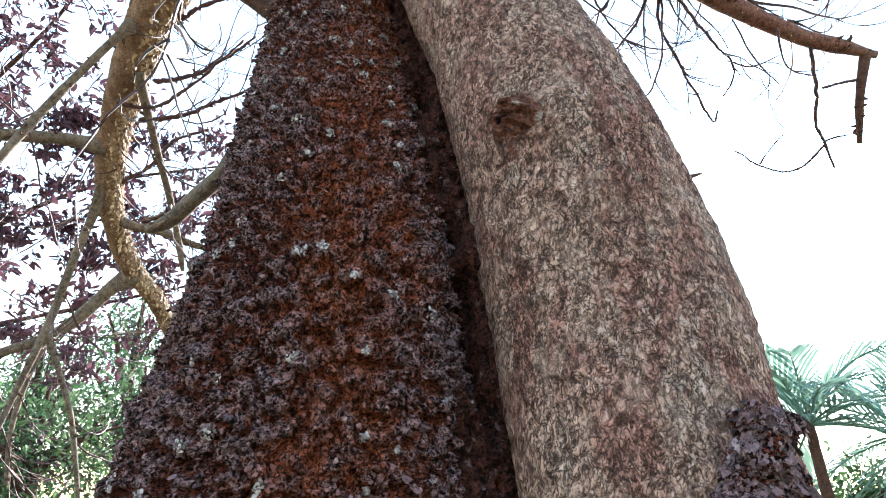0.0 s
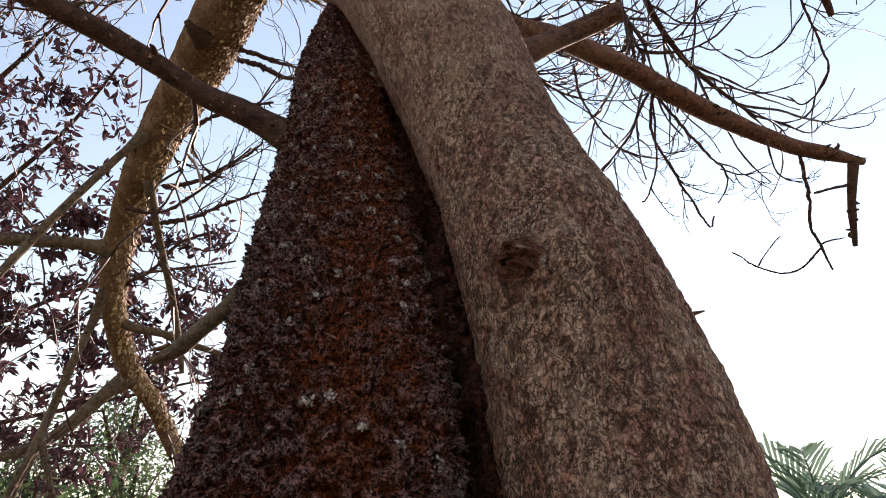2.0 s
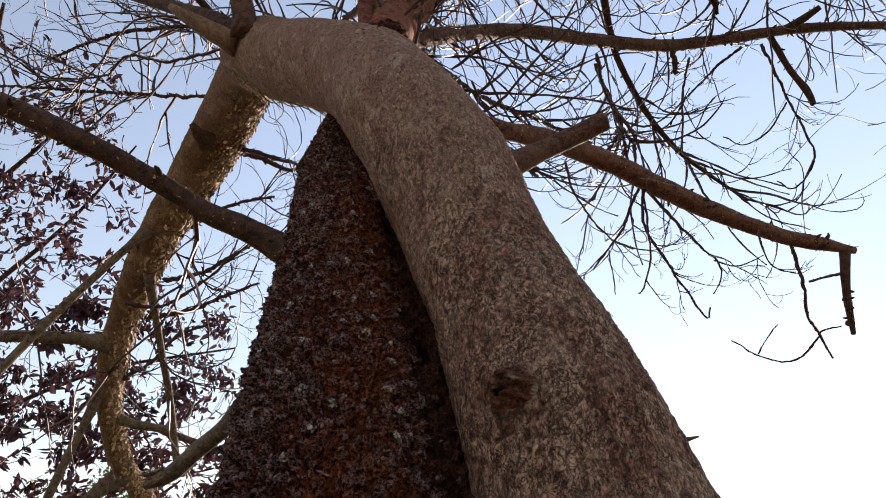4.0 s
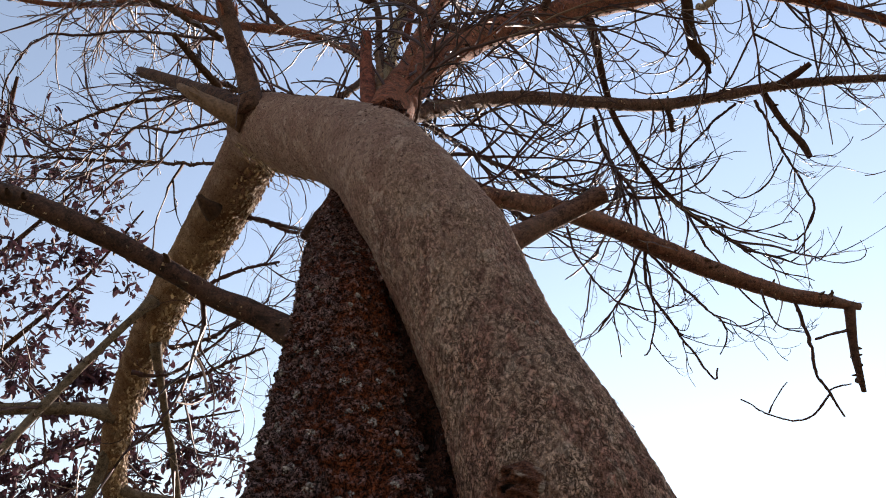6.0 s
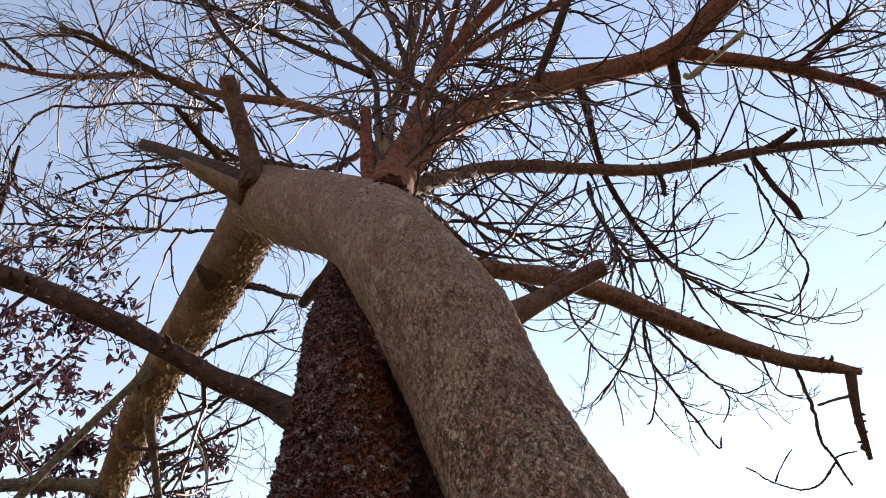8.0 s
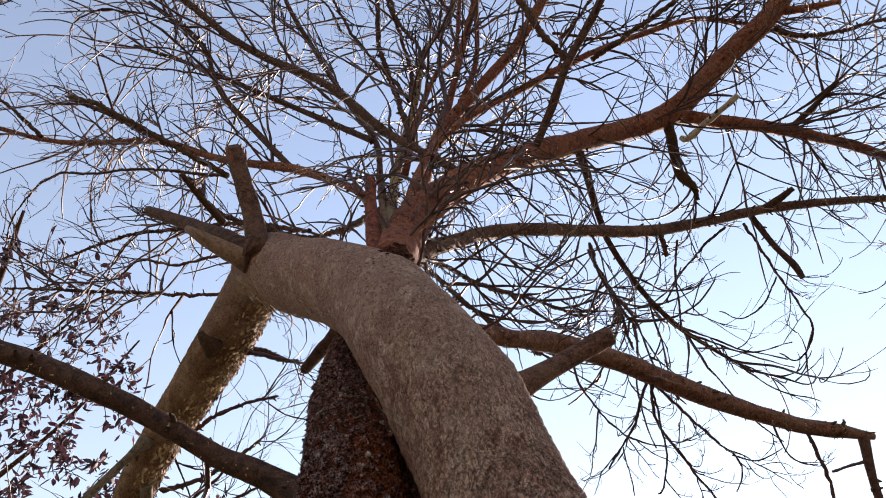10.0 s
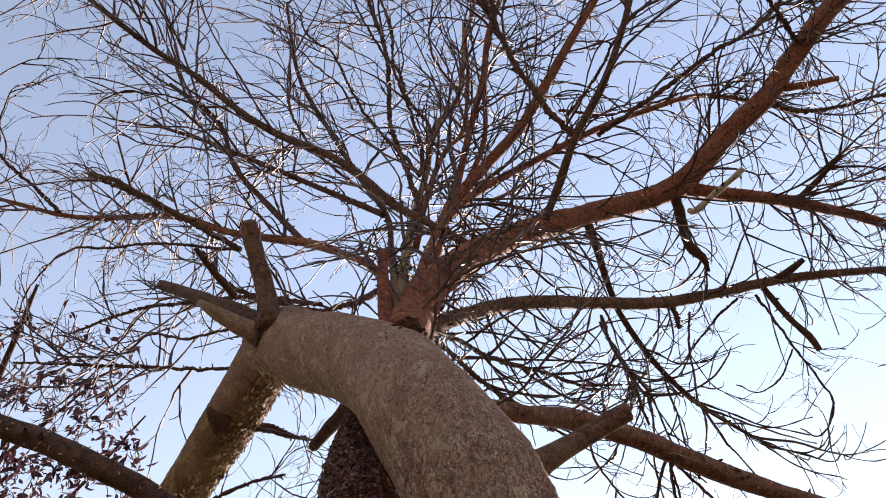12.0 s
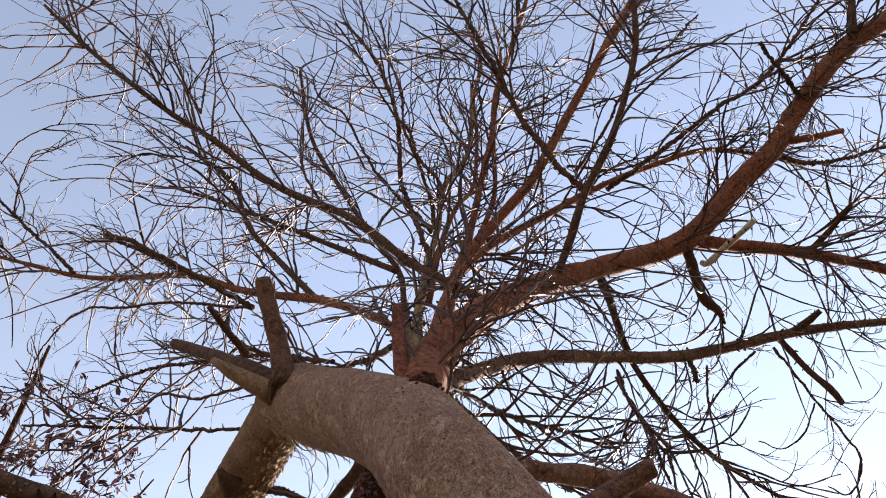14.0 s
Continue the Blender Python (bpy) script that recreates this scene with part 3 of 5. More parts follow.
def stem(name, points, label, material, sides, step, relief, squash=(1.0, 1.0)):
    """A thick stem, flattened front to back below and above. relief(places) gives the height of the bark and its named values."""
    c, r = spline(points, step)
    spoke, tan = rings(c, sides)
    oval = squash[0] + (squash[1] - squash[0]) * np.clip((c[:, 2] - 2.6) / 1.1, 0, 1)
    flat = spoke * np.stack((1 + 0 * oval, oval, 1 + 0 * oval), -1)[:, None]
    swell = 1 + 0.015 * lumpy(c[:, None] + spoke * r[:, None, None], 1.7, 3)
    base = c[:, None] + flat * (r[:, None] * swell)[..., None]
    height, extra = relief(base)
    v = base + spoke * height[..., None]
    extra = {k: np.concatenate((a[:1], a, a[-1:], a[-1:])) for k, a in extra.items()}
    full = closed(v)
    ob = part(name, mesh_of(name, full.reshape(-1, 3), grid_faces(len(full), sides), True, extra), material, tree, label)
    return ob, v, spoke


def rough_relief(p):
    warp = p + 0.012 * np.stack((lumpy(p, 40, 1), lumpy(p, 40, 2), lumpy(p, 40, 3)), -1)
    near, own = knobs(warp, 27.0, 11)
    near2, own2 = knobs(warp, 75.0, 31)
    big = np.sqrt(np.clip(1 - (near * 1.45) ** 2, 0, 1)) * (0.45 + 0.55 * own)
    small = np.sqrt(np.clip(1 - (near2 * 1.3) ** 2, 0, 1)) * (0.3 + 0.7 * own2)
    height = 0.037 * big + 0.014 * small + 0.013 * rugged(p, 80, 2, 8) + 0.014 * rugged(p, 14.0, 2, 5) - 0.030
    height = height * np.clip(1 - (p[..., 2] - 2.5) * 0.5, 0.4, 1)
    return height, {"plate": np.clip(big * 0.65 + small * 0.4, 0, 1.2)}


PITS = ((0.00, 1.64, 2.27, 0.045), (0.05, 1.62, 2.05, 0.075), (0.10, 1.63, 1.90, 0.050), (0.15, 1.62, 1.78, 0.045), (-0.09, 1.84, 2.86, 0.060))


def web_relief(p):
    """The same bark, sunk into hollows along the seam between the stems."""
    height, extra = rough_relief(p)
    for x, y, z, r in PITS:
        d = np.linalg.norm((p - np.array((x, y, z))) * np.array((1.0, 0.6, 0.75)), axis=-1)
        height = height - 0.16 / (1 + np.exp((d - r) / 0.010))
    return height, extra


KNOT = np.array((0.19, 1.50, 2.51))


def smooth_relief(p):
    near, own = knobs(p + 0.006 * np.stack((lumpy(p, 60, 1), lumpy(p, 60, 2), lumpy(p, 60, 3)), -1), 60.0, 17)
    height = 0.0035 * np.clip(1 - near * 1.3, 0, 1) * own + 0.004 * rugged(p, 45, 2, 4) + 0.007 * rugged(p, 4.5, 2, 9) - 0.003
    d = np.linalg.norm((p - KNOT) * np.array((0.8, 0.6, 1.0)), axis=-1)
    ring = np.exp(-(((d - 0.055) / 0.020) ** 2)) * (1 + 0.6 * lumpy(p, 40, 12))
    height = height + 0.005 * ring + 0.016 * np.exp(-((d / 0.12) ** 2)) - 0.026 / (1 + np.exp((d - 0.056) / 0.008))
    low = np.clip(1 - np.linalg.norm((p - KNOT + np.array((0.0, 0.0, 0.05))) * np.array((0.75, 0.5, 0.85)), axis=-1) / 0.15, 0, 1)
    return height, {"knot": low * (0.7 + 0.6 * lumpy(p, 60, 6))}


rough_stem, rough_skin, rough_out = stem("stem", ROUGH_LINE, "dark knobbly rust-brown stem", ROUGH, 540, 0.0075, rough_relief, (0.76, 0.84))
# the rough stem's bark goes on here, with the seam's shade in its colour
web, web_skin, web_out = stem("stem", WEB_LINE, "knobbly bark joining the two stems, darkened for seam shade", SHADE_CRUST, 220, 0.010, web_relief)
smooth_stem, smooth_skin, smooth_out = stem("stem", SMOOTH_LINE, "arching grey-brown flaky stem", SMOOTH, 340, 0.010, smooth_relief, (0.78, 1.0))


def burl_relief(p):
    near, own = knobs(p + 0.02 * np.stack((lumpy(p, 20, 1), lumpy(p, 20, 2), lumpy(p, 20, 3)), -1), 17.0, 71)
    return 0.045 * np.clip(1.3 - near * 1.9, 0, 1) * own + 0.02 * rugged(p, 22, 3, 15) - 0.02, {"plate": own}


burl, burl_skin, burl_out = stem("burl", BURL_LINE, "dark rotten broken branch collar", ROUGH, 130, 0.007, burl_relief)


collar, collar_skin, collar_out = stem("collar", COLLAR_LINE, "crusty dark collar at the limb bases", SHADE_CRUST, 110, 0.008, burl_relief)


def branch_scar():
    """The torn, healed-over knot on the smooth stem: a wrinkled mound with a hollow and a crusted lip."""
    n, m = 44, 110
    u, a = np.meshgrid(np.linspace(0, 1, n), np.arange(m) / m * 2 * np.pi, indexing="ij")
    rad = 0.074 * u * (1 + 0.10 * np.sin(2 * a + 0.6) + 0.07 * np.sin(3 * a + 2) + 0.04 * np.sin(7 * a))
    x, z = rad * np.cos(a), rad * np.sin(a)
    flat = np.stack((x, 0 * a, z), -1)
    hollow = np.exp(-(((x + 0.026) / 0.024) ** 2) - ((z - 0.002 - 0.25 * x) / 0.012) ** 2) + 0.8 * np.exp(-(((x + 0.012) / 0.016) ** 2) - ((z - 0.028) / 0.009) ** 2)
    crust = np.exp(-(((x - 0.026) / 0.026) ** 2) - ((z - 0.022 + 0.5 * (x - 0.02)) / 0.012) ** 2) + 0.7 * np.exp(-(((x + 0.03) / 0.026) ** 2) - ((z + 0.016) / 0.006) ** 2)
    fold = np.sin(230 * (z + 0.35 * x) + 5 * lumpy(flat, 30, 4))
    fade = 1 - u**4
    h = 0.026 * (1 - u**2) * (1 + z / 0.10) + 0.010 * lumpy(flat, 45, 9) * u**2 + 0.012 * crust - 0.026 * hollow + 0.0045 * fold * fade + 0.012 * rugged(flat + 5, 60, 3, 3) * fade - 0.026 * u**5
    tone = np.clip(0.42 + 0.36 * crust - 0.6 * hollow + 0.40 * np.clip(u - 0.72, 0, 1) / 0.28 * (0.8 + 0.7 * lumpy(flat, 50, 8)), 0, 1)
    spot = np.argmin(np.linalg.norm(smooth_skin.reshape(-1, 3) - KNOT, axis=1))
    at, normal = smooth_skin.reshape(-1, 3)[spot], smooth_out.reshape(-1, 3)[spot]
    side = unit(np.cross(UP, normal))
    side = side if side[0] > 0 else -side
    rise = np.cross(normal, side)
    rise = rise if rise[2] > 0 else -rise
    v = at + normal * 0.024 + x[..., None] * side + z[..., None] * rise + h[..., None] * normal
    faces = grid_faces(n, m)
    part("knot", mesh_of("knot", v.reshape(-1, 3), faces, True, {"tone": tone}), SCARRED, smooth_stem, "torn rusty branch scar with a dark hollow")


branch_scar()


def lichens(parent, skin, out, count, seed, size, lo, hi):
    """Crusty lichen: a rosette of small crumbs on the side that faces the path."""
    rng = np.random.default_rng(seed)
    crumb = np.array([(i, (i + 1) % 6, 6) for i in range(6)])
    made = 0
    while made < count:
        i, j = rng.integers(0, skin.shape[0]), rng.integers(0, skin.shape[1])
        p, n = skin[i, j], out[i, j]
        if not lo < p[2] < hi or n[1] > 0.25:
            continue
        m = int(rng.uniform(16, 34))
        s = size * rng.uniform(0.55, 1.3)
        u = unit(np.cross(n, UP))
        w = np.cross(n, u)
        a, q = rng.uniform(0, 6.283, m), np.sqrt(rng.uniform(0, 1, m)) * s * rng.uniform(0.7, 1.15, m)
        at = p + u * (np.cos(a) * q)[:, None] + w * (np.sin(a) * q)[:, None] + n * (0.007 - 0.5 * q**2 / s + rng.uniform(0, 0.003, m))[:, None]
        up = unit(n + rng.normal(0, 0.55, (m, 3)))
        x = unit(np.cross(up, rng.normal(0, 1, (m, 3))))
        y = np.cross(up, x)
        b = np.arange(6) / 6 * 2 * np.pi
        r = rng.uniform(0.0025, 0.0062, (m, 1)) * rng.uniform(0.65, 1.3, (m, 6))
        rim = at[:, None] + x[:, None] * (np.cos(b) * r)[..., None] + y[:, None] * (np.sin(b) * r)[..., None] - up[:, None] * 0.003
        v = np.concatenate((rim, at[:, None] + up[:, None] * 0.001), 1).reshape(-1, 3)
        f = (crumb[None] + (np.arange(m) * 7)[:, None, None]).reshape(-1, 3)
        part("lichen_patch", mesh_of("lichen_patch", v, f, False), LICHEN, parent, "pale grey crusty lichen" if made == 0 else "")
        made += 1


def flakes(parent, skin, out, count, seed, size, lift, tall, material, lo, hi, name, label, flank=None):
    """Small bent scales of bark, each fast at its upper edge and lifted below; flank: on the far, sunny side alone."""
    rng = np.random.default_rng(seed)
    p, n = skin.reshape(-1, 3), out.reshape(-1, 3)
    ok = np.flatnonzero((p[:, 2] > lo) & (p[:, 2] < hi) & (n[:, 1] < 0.35) & (np.linalg.norm(p - KNOT, axis=1) > 0.080))
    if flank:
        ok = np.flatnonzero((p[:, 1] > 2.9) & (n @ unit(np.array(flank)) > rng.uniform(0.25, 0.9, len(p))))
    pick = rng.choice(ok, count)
    p, n = p[pick], n[pick]
    roll = rng.normal(0, 0.7, count)
    side = unit(np.cross(n, UP))
    down = -np.cross(side, n)
    u = side * np.cos(roll)[:, None] + down * np.sin(roll)[:, None]
    w = down * np.cos(roll)[:, None] - side * np.sin(roll)[:, None]
    s = (size * rng.lognormal(0, 0.38, count))[:, None]
    k = 7
    a = np.arange(k) / k * 2 * np.pi
    rim = rng.uniform(0.6, 1.25, (count, k))
    x, y = np.cos(a) * rim, np.sin(a) * rim * tall
    rise = rng.uniform(0.1, 1.0, (count, 1)) * lift
    h = rise * (y / tall + 0.7) + rng.uniform(-0.35, 0.35, (count, k))
    edge = p[:, None] + (u[:, None] * x[..., None] + w[:, None] * y[..., None] + n[:, None] * h[..., None]) * s[:, None]
    mid = p + n * s * (rise * 0.8 + rng.uniform(-0.05, 0.25, (count, 1)))
    v = np.concatenate((edge, mid[:, None]), 1).reshape(-1, 3)
    f = np.array([(i, (i + 1) % k, k) for i in range(k)])
    f = (f[None] + (np.arange(count) * (k + 1))[:, None, None]).reshape(-1, 3)
    part(name, mesh_of(name, v, f, False), material, parent, label, "stuff")


flakes(rough_stem, rough_skin, rough_out, 10000, 51, 0.0042, 1.5, 0.8, SCALE, 1.35, 4.4, "bark_scale", "small dark crusty bark scales")
flakes(web, web_skin, web_out, 900, 52, 0.0042, 1.2, 0.9, SCALE, 1.35, 3.6, "bark_scale", "small dark crusty bark scales")
flakes(smooth_stem, smooth_skin, smooth_out, 2500, 53, 0.0026, 0.8, 2.4, FLAKE, 1.35, 4.9, "bark_flake", "thin curling grey-brown bark flakes")
flakes(burl, burl_skin, burl_out, 1200, 54, 0.005, 1.2, 1.0, SCALE, 1.3, 2.2, "bark_scale", "dark crusty scales")

lichens(rough_stem, rough_skin, rough_out, 170, 4, 0.0155, 1.5, 4.0)
lichens(smooth_stem, smooth_skin, smooth_out, 5, 9, 0.009, 1.5, 4.2)


# loose bark on the far, sunny part of the arching stem
arch, arch_r = spline(SMOOTH_LINE[12:], 0.03)
shreds_on(smooth_stem, arch, arch_r, 1300, 77, 0.014)
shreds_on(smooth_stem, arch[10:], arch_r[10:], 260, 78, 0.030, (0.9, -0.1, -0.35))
# ragged scales on the sun flank only, part of the sunlight in their tone
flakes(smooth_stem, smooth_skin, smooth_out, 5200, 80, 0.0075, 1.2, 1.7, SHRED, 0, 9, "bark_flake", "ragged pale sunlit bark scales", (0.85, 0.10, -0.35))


def torn_strips(count, seed):
    """Straw-coloured bast that hangs in strips from the tear under the bend of the arch."""
    rng = np.random.default_rng(seed)
    a, b = np.array((-1.44, 2.74, 5.50)), np.array((-0.84, 2.68, 5.14))
    line = a + (b - a) * rng.uniform(0, 1, (count, 1)) ** 1.2 + rng.normal(0, 0.030, (count, 3))
    skin, out = smooth_skin[::2, ::2].reshape(-1, 3), smooth_out[::2, ::2].reshape(-1, 3)
    near = np.array([np.argmin(((skin - q) ** 2).sum(1)) for q in line])
    start = skin[near] + out[near] * 0.006
    way = unit(b - a) + out[near] * 0.06 + rng.normal(0, 0.16, (count, 3))
    lines = wander(rng, start, way, rng.uniform(0.10, 0.34, count), out[near] * 0.10 + rng.normal(0, 0.22, (count, 3)), 7, 0.10)
    v, f = tubes(lines, 0.0042 * rng.uniform(0.5, 1.7, count)[:, None] * np.linspace(1.2, 0.35, 7)[None])
    part("bast_strip", mesh_of("bast_strip", v, f), SHRED, smooth_stem, "loose straw-coloured torn bast", "stuff")


torn_strips(70, 79)


# bare twigs that hang about the far part of the arch
far = len(arch) // 3
twigs_on(smooth_stem, arch[far:], arch_r[far:], 22, 0.9, "out", 91, (0.0, 1.0), 0.009)


def shoots(centre, count, seed):
    """Thin upright shoots that crowd round the crown's base."""
    rng = np.random.default_rng(seed)
    for k in range(count):
        a = rng.uniform(-2.9, 0.9)
        way = np.array((math.cos(a) * 0.8 - 0.25, abs(math.sin(a)) * 0.35 + 0.1, rng.uniform(0.8, 1.5)))
        long = rng.uniform(1.2, 2.4)
        line = wander(rng, np.array([centre]) + rng.normal(0, 0.09, (1, 3)), way[None], np.array([long]), rng.normal(0, 0.35, (1, 3)), 6, 0.09)[0]
        r = rng.uniform(0.007, 0.012) * np.linspace(1, 0.35, 6)
        limb("shoot", tree, (BROWN, DARK)[k % 2], [(*q, w) for q, w in zip(line.tolist(), r.tolist())], "", (7, 0.6, "up", (0.1, 1.0), 0.009))


shoots((-0.30, 2.18, 4.85), 9, 41)
# limbs of the crown
LIMB_A = [(-0.32, 2.06, 4.83, 0.135), (-0.25, 2.27, 5.39, 0.138), (-0.11, 2.45, 5.95, 0.132), (0.22, 2.69, 6.67, 0.130), (0.83, 2.89, 7.35, 0.121), (1.69, 3.15, 8.09, 0.127), (2.56, 3.26, 8.61, 0.136), (3.00, 3.19, 8.91, 0.140), (3.59, 2.91, 9.43, 0.132), (4.25, 2.59, 9.88, 0.132), (4.75, 2.26, 10.38, 0.129), (5.49, 1.72, 10.97, 0.129), (6.34, 1.34, 11.39, 0.124), (7.57, 0.76, 11.97, 0.119)]
limb_a = limb("limb", tree, BROWN, LIMB_A, "thick reddish-brown rising limb", (33, 1.0, "up", (0.35, 1.0)))
twigs_on(limb_a, *spline(LIMB_A, 0.08), 44, 0.85, "hang", 321, (0.10, 0.80), 0.011)
limb("limb", tree, BROWN, [(2.87, 3.29, 8.80, 0.092), (3.35, 3.41, 8.85, 0.082), (4.21, 3.62, 8.96, 0.077), (4.90, 3.86, 9.11, 0.072), (5.65, 4.11, 9.17, 0.067), (6.81, 4.59, 9.21, 0.061)], "", (46, 1.1, "hang", (0.05, 1.0), 0.012))
limb("branch", tree, DARK, [(1.58, 3.27, 8.05, 0.050), (1.71, 3.59, 8.04, 0.047), (1.80, 3.87, 8.05, 0.042), (1.93, 4.22, 7.99, 0.039), (2.07, 4.53, 7.94, 0.036), (2.48, 5.12, 7.78, 0.034), (2.95, 5.60, 7.62, 0.031), (3.44, 5.96, 7.52, 0.024), (4.03, 6.29, 7.34, 0.017)], "", (13, 0.8, "hang"))
limb("branch", tree, BLEACHED, [(2.87, 3.40, 8.45, 0.030), (2.90, 3.37, 8.37, 0.036), (3.03, 3.23, 8.38, 0.042), (3.15, 3.11, 8.39, 0.036), (3.37, 2.87, 8.40, 0.030)], "bleached broken stick", None, 0, 0.22)
limb("branch", tree, CHAR, [(2.70, 3.22, 8.72, 0.050), (2.76, 3.36, 8.58, 0.054), (2.80, 3.57, 8.42, 0.046), (2.85, 3.76, 8.28, 0.052), (2.98, 3.86, 8.16, 0.058), (3.05, 3.99, 8.03, 0.022)], "dark rotten hanging branch end", (9, 0.7, "hang"), 0, 0.3)
limb("branch", tree, BROWN, [(4.48, 2.55, 9.99, 0.059), (4.64, 2.42, 9.72, 0.043), (4.82, 2.26, 9.44, 0.034)])
limb("branch", tree, DARK, [(4.07, 1.33, 10.34, 0.025), (4.37, 1.70, 10.31, 0.029), (4.77, 2.07, 10.43, 0.034)], "", (6, 0.5, "up"))
limb("branch", tree, DARK, [(4.34, 2.70, 9.79, 0.033), (4.77, 2.86, 9.93, 0.030), (5.45, 2.91, 10.17, 0.027), (6.51, 2.89, 10.61, 0.020)], "", (10, 0.8, "up"))
limb("branch", tree, DARK, [(4.50, 3.63, 9.01, 0.042), (4.69, 3.38, 9.03, 0.035), (4.88, 3.07, 9.05, 0.028)], "", (6, 0.6, "up"))
limb("branch", tree, DARK, [(5.64, 1.42, 10.95, 0.054), (5.79, 1.19, 11.33, 0.051), (6.10, 0.68, 12.09, 0.041)])
limb_b = limb("limb", tree, UMBER, [(-0.35, 2.04, 4.77, 0.070), (-0.21, 2.27, 5.16, 0.055), (0.01, 2.56, 5.64, 0.059), (0.36, 2.95, 6.25, 0.061), (0.82, 3.24, 6.66, 0.061), (1.63, 3.75, 7.24, 0.063), (2.39, 4.11, 7.65, 0.068), (3.23, 4.34, 8.07, 0.066), (4.11, 4.49, 8.45, 0.063), (4.82, 4.60, 8.67, 0.058), (5.68, 4.78, 8.95, 0.052), (7.21, 5.07, 9.34, 0.047)], "long level grey-brown limb", (24, 0.9, "hang", (0.1, 1.0), 0.011))
limb("branch", tree, DARK, [(4.08, 4.52, 8.45, 0.049), (4.26, 4.36, 8.45, 0.045), (4.42, 4.19, 8.46, 0.034)])
limb("branch", tree, DARK, [(3.95, 4.53, 8.40, 0.042), (4.13, 4.71, 8.00, 0.040), (4.30, 4.83, 7.77, 0.043), (4.38, 4.93, 7.62, 0.033)])
limb("branch", tree, CHAR, [(2.53, 4.19, 7.65, 0.031), (2.56, 4.27, 7.57, 0.031), (2.59, 4.36, 7.48, 0.022)])
limb("branch", tree, TWIG, [(1.57, 3.86, 7.18, 0.020), (1.75, 4.32, 7.22, 0.018), (2.00, 4.78, 7.23, 0.018), (2.29, 5.21, 7.21, 0.016)], "", (11, 0.7, "hang"))
limb("limb", tree, BROWN, [(-0.29, 2.16, 5.24, 0.066), (-0.15, 2.65, 6.49, 0.069), (0.05, 2.81, 7.69, 0.063), (0.51, 2.73, 8.53, 0.063), (0.99, 2.54, 9.17, 0.061), (1.44, 2.27, 9.99, 0.062), (1.92, 1.91, 10.78, 0.058), (2.52, 1.43, 11.71, 0.066), (3.03, 1.00, 12.42, 0.061), (3.73, 0.38, 13.42, 0.041)], "", (46, 1.0, "up", (0.08, 1.0)))
limb("limb", tree, BROWN, [(-0.24, 2.35, 5.80, 0.049), (-0.06, 2.60, 6.96, 0.036), (0.32, 2.67, 7.75, 0.043), (1.04, 2.78, 8.64, 0.042), (1.89, 2.81, 9.48, 0.043), (2.77, 2.87, 10.22, 0.039), (3.86, 2.91, 10.83, 0.033), (5.30, 3.33, 11.24, 0.022)], "", (46, 1.0, "up", (0.08, 1.0)))
limb("limb", tree, DARK, [(0.98, 2.87, 7.44, 0.039), (1.16, 2.56, 7.68, 0.042), (1.36, 2.23, 8.01, 0.040), (1.71, 1.86, 8.46, 0.039), (1.98, 1.45, 8.91, 0.037), (2.17, 1.07, 9.34, 0.035), (2.29, 0.67, 9.95, 0.033), (2.36, 0.22, 10.56, 0.024)], "", (22, 0.9, "up"))
limb("limb", tree, DARK, [(1.37, 2.24, 8.00, 0.034), (1.13, 2.03, 8.34, 0.033), (0.88, 1.75, 8.87, 0.031), (0.65, 1.34, 9.59, 0.030), (0.43, 0.95, 10.06, 0.027), (0.18, 0.51, 10.88, 0.022)], "", (22, 0.9, "up"))
limb("branch", tree, DARK, [(1.99, 2.83, 9.44, 0.032), (3.05, 2.44, 10.07, 0.030), (3.71, 2.19, 10.50, 0.027), (4.45, 1.93, 10.86, 0.027), (5.14, 1.47, 11.45, 0.024), (5.85, 0.98, 12.20, 0.021)], "", (21, 0.9, "up"))
limb("limb", tree, DARK, [(0.20, 2.62, 6.72, 0.039), (-0.16, 2.63, 7.16, 0.037), (-0.48, 2.64, 7.56, 0.047), (-0.91, 2.56, 8.18, 0.045), (-1.25, 2.52, 8.57, 0.044), (-1.83, 2.48, 9.07, 0.043), (-2.39, 2.35, 9.58, 0.042), (-3.03, 2.13, 10.27, 0.041), (-3.70, 1.83, 10.71, 0.038), (-4.50, 1.38, 11.28, 0.036), (-5.14, 1.06, 11.86, 0.033), (-5.91, 0.55, 12.56, 0.021)], "", (48, 1.1, "up", (0.2, 1.0)))
limb("limb", tree, BROWN, [(-0.38, 2.16, 5.24, 0.043), (-0.57, 2.45, 6.15, 0.035), (-0.88, 2.73, 6.82, 0.035), (-1.44, 3.05, 7.61, 0.049), (-2.07, 3.30, 8.18, 0.044), (-2.58, 3.44, 8.60, 0.040), (-3.44, 3.59, 9.29, 0.040), (-4.79, 3.95, 10.01, 0.036), (-5.58, 4.07, 10.41, 0.033), (-6.39, 4.08, 10.83, 0.030), (-7.61, 4.05, 11.42, 0.023)], "", (50, 1.0, "up", (0.2, 1.0)))
limb("branch", tree, DARK, [(-3.37, 3.62, 9.30, 0.036), (-4.08, 3.44, 9.73, 0.030), (-4.74, 3.35, 10.11, 0.027)], "", (14, 0.7, "up"))
limb("limb", tree, BROWN, [(-0.27, 2.22, 5.43, 0.051), (-0.12, 2.70, 6.90, 0.036), (0.18, 2.89, 8.48, 0.045), (0.40, 2.73, 9.56, 0.043), (0.66, 2.42, 10.64, 0.043), (0.83, 2.02, 11.51, 0.042), (1.22, 1.49, 12.53, 0.040), (1.58, 0.94, 13.50, 0.033)], "", (46, 1.0, "up", (0.08, 1.0)))
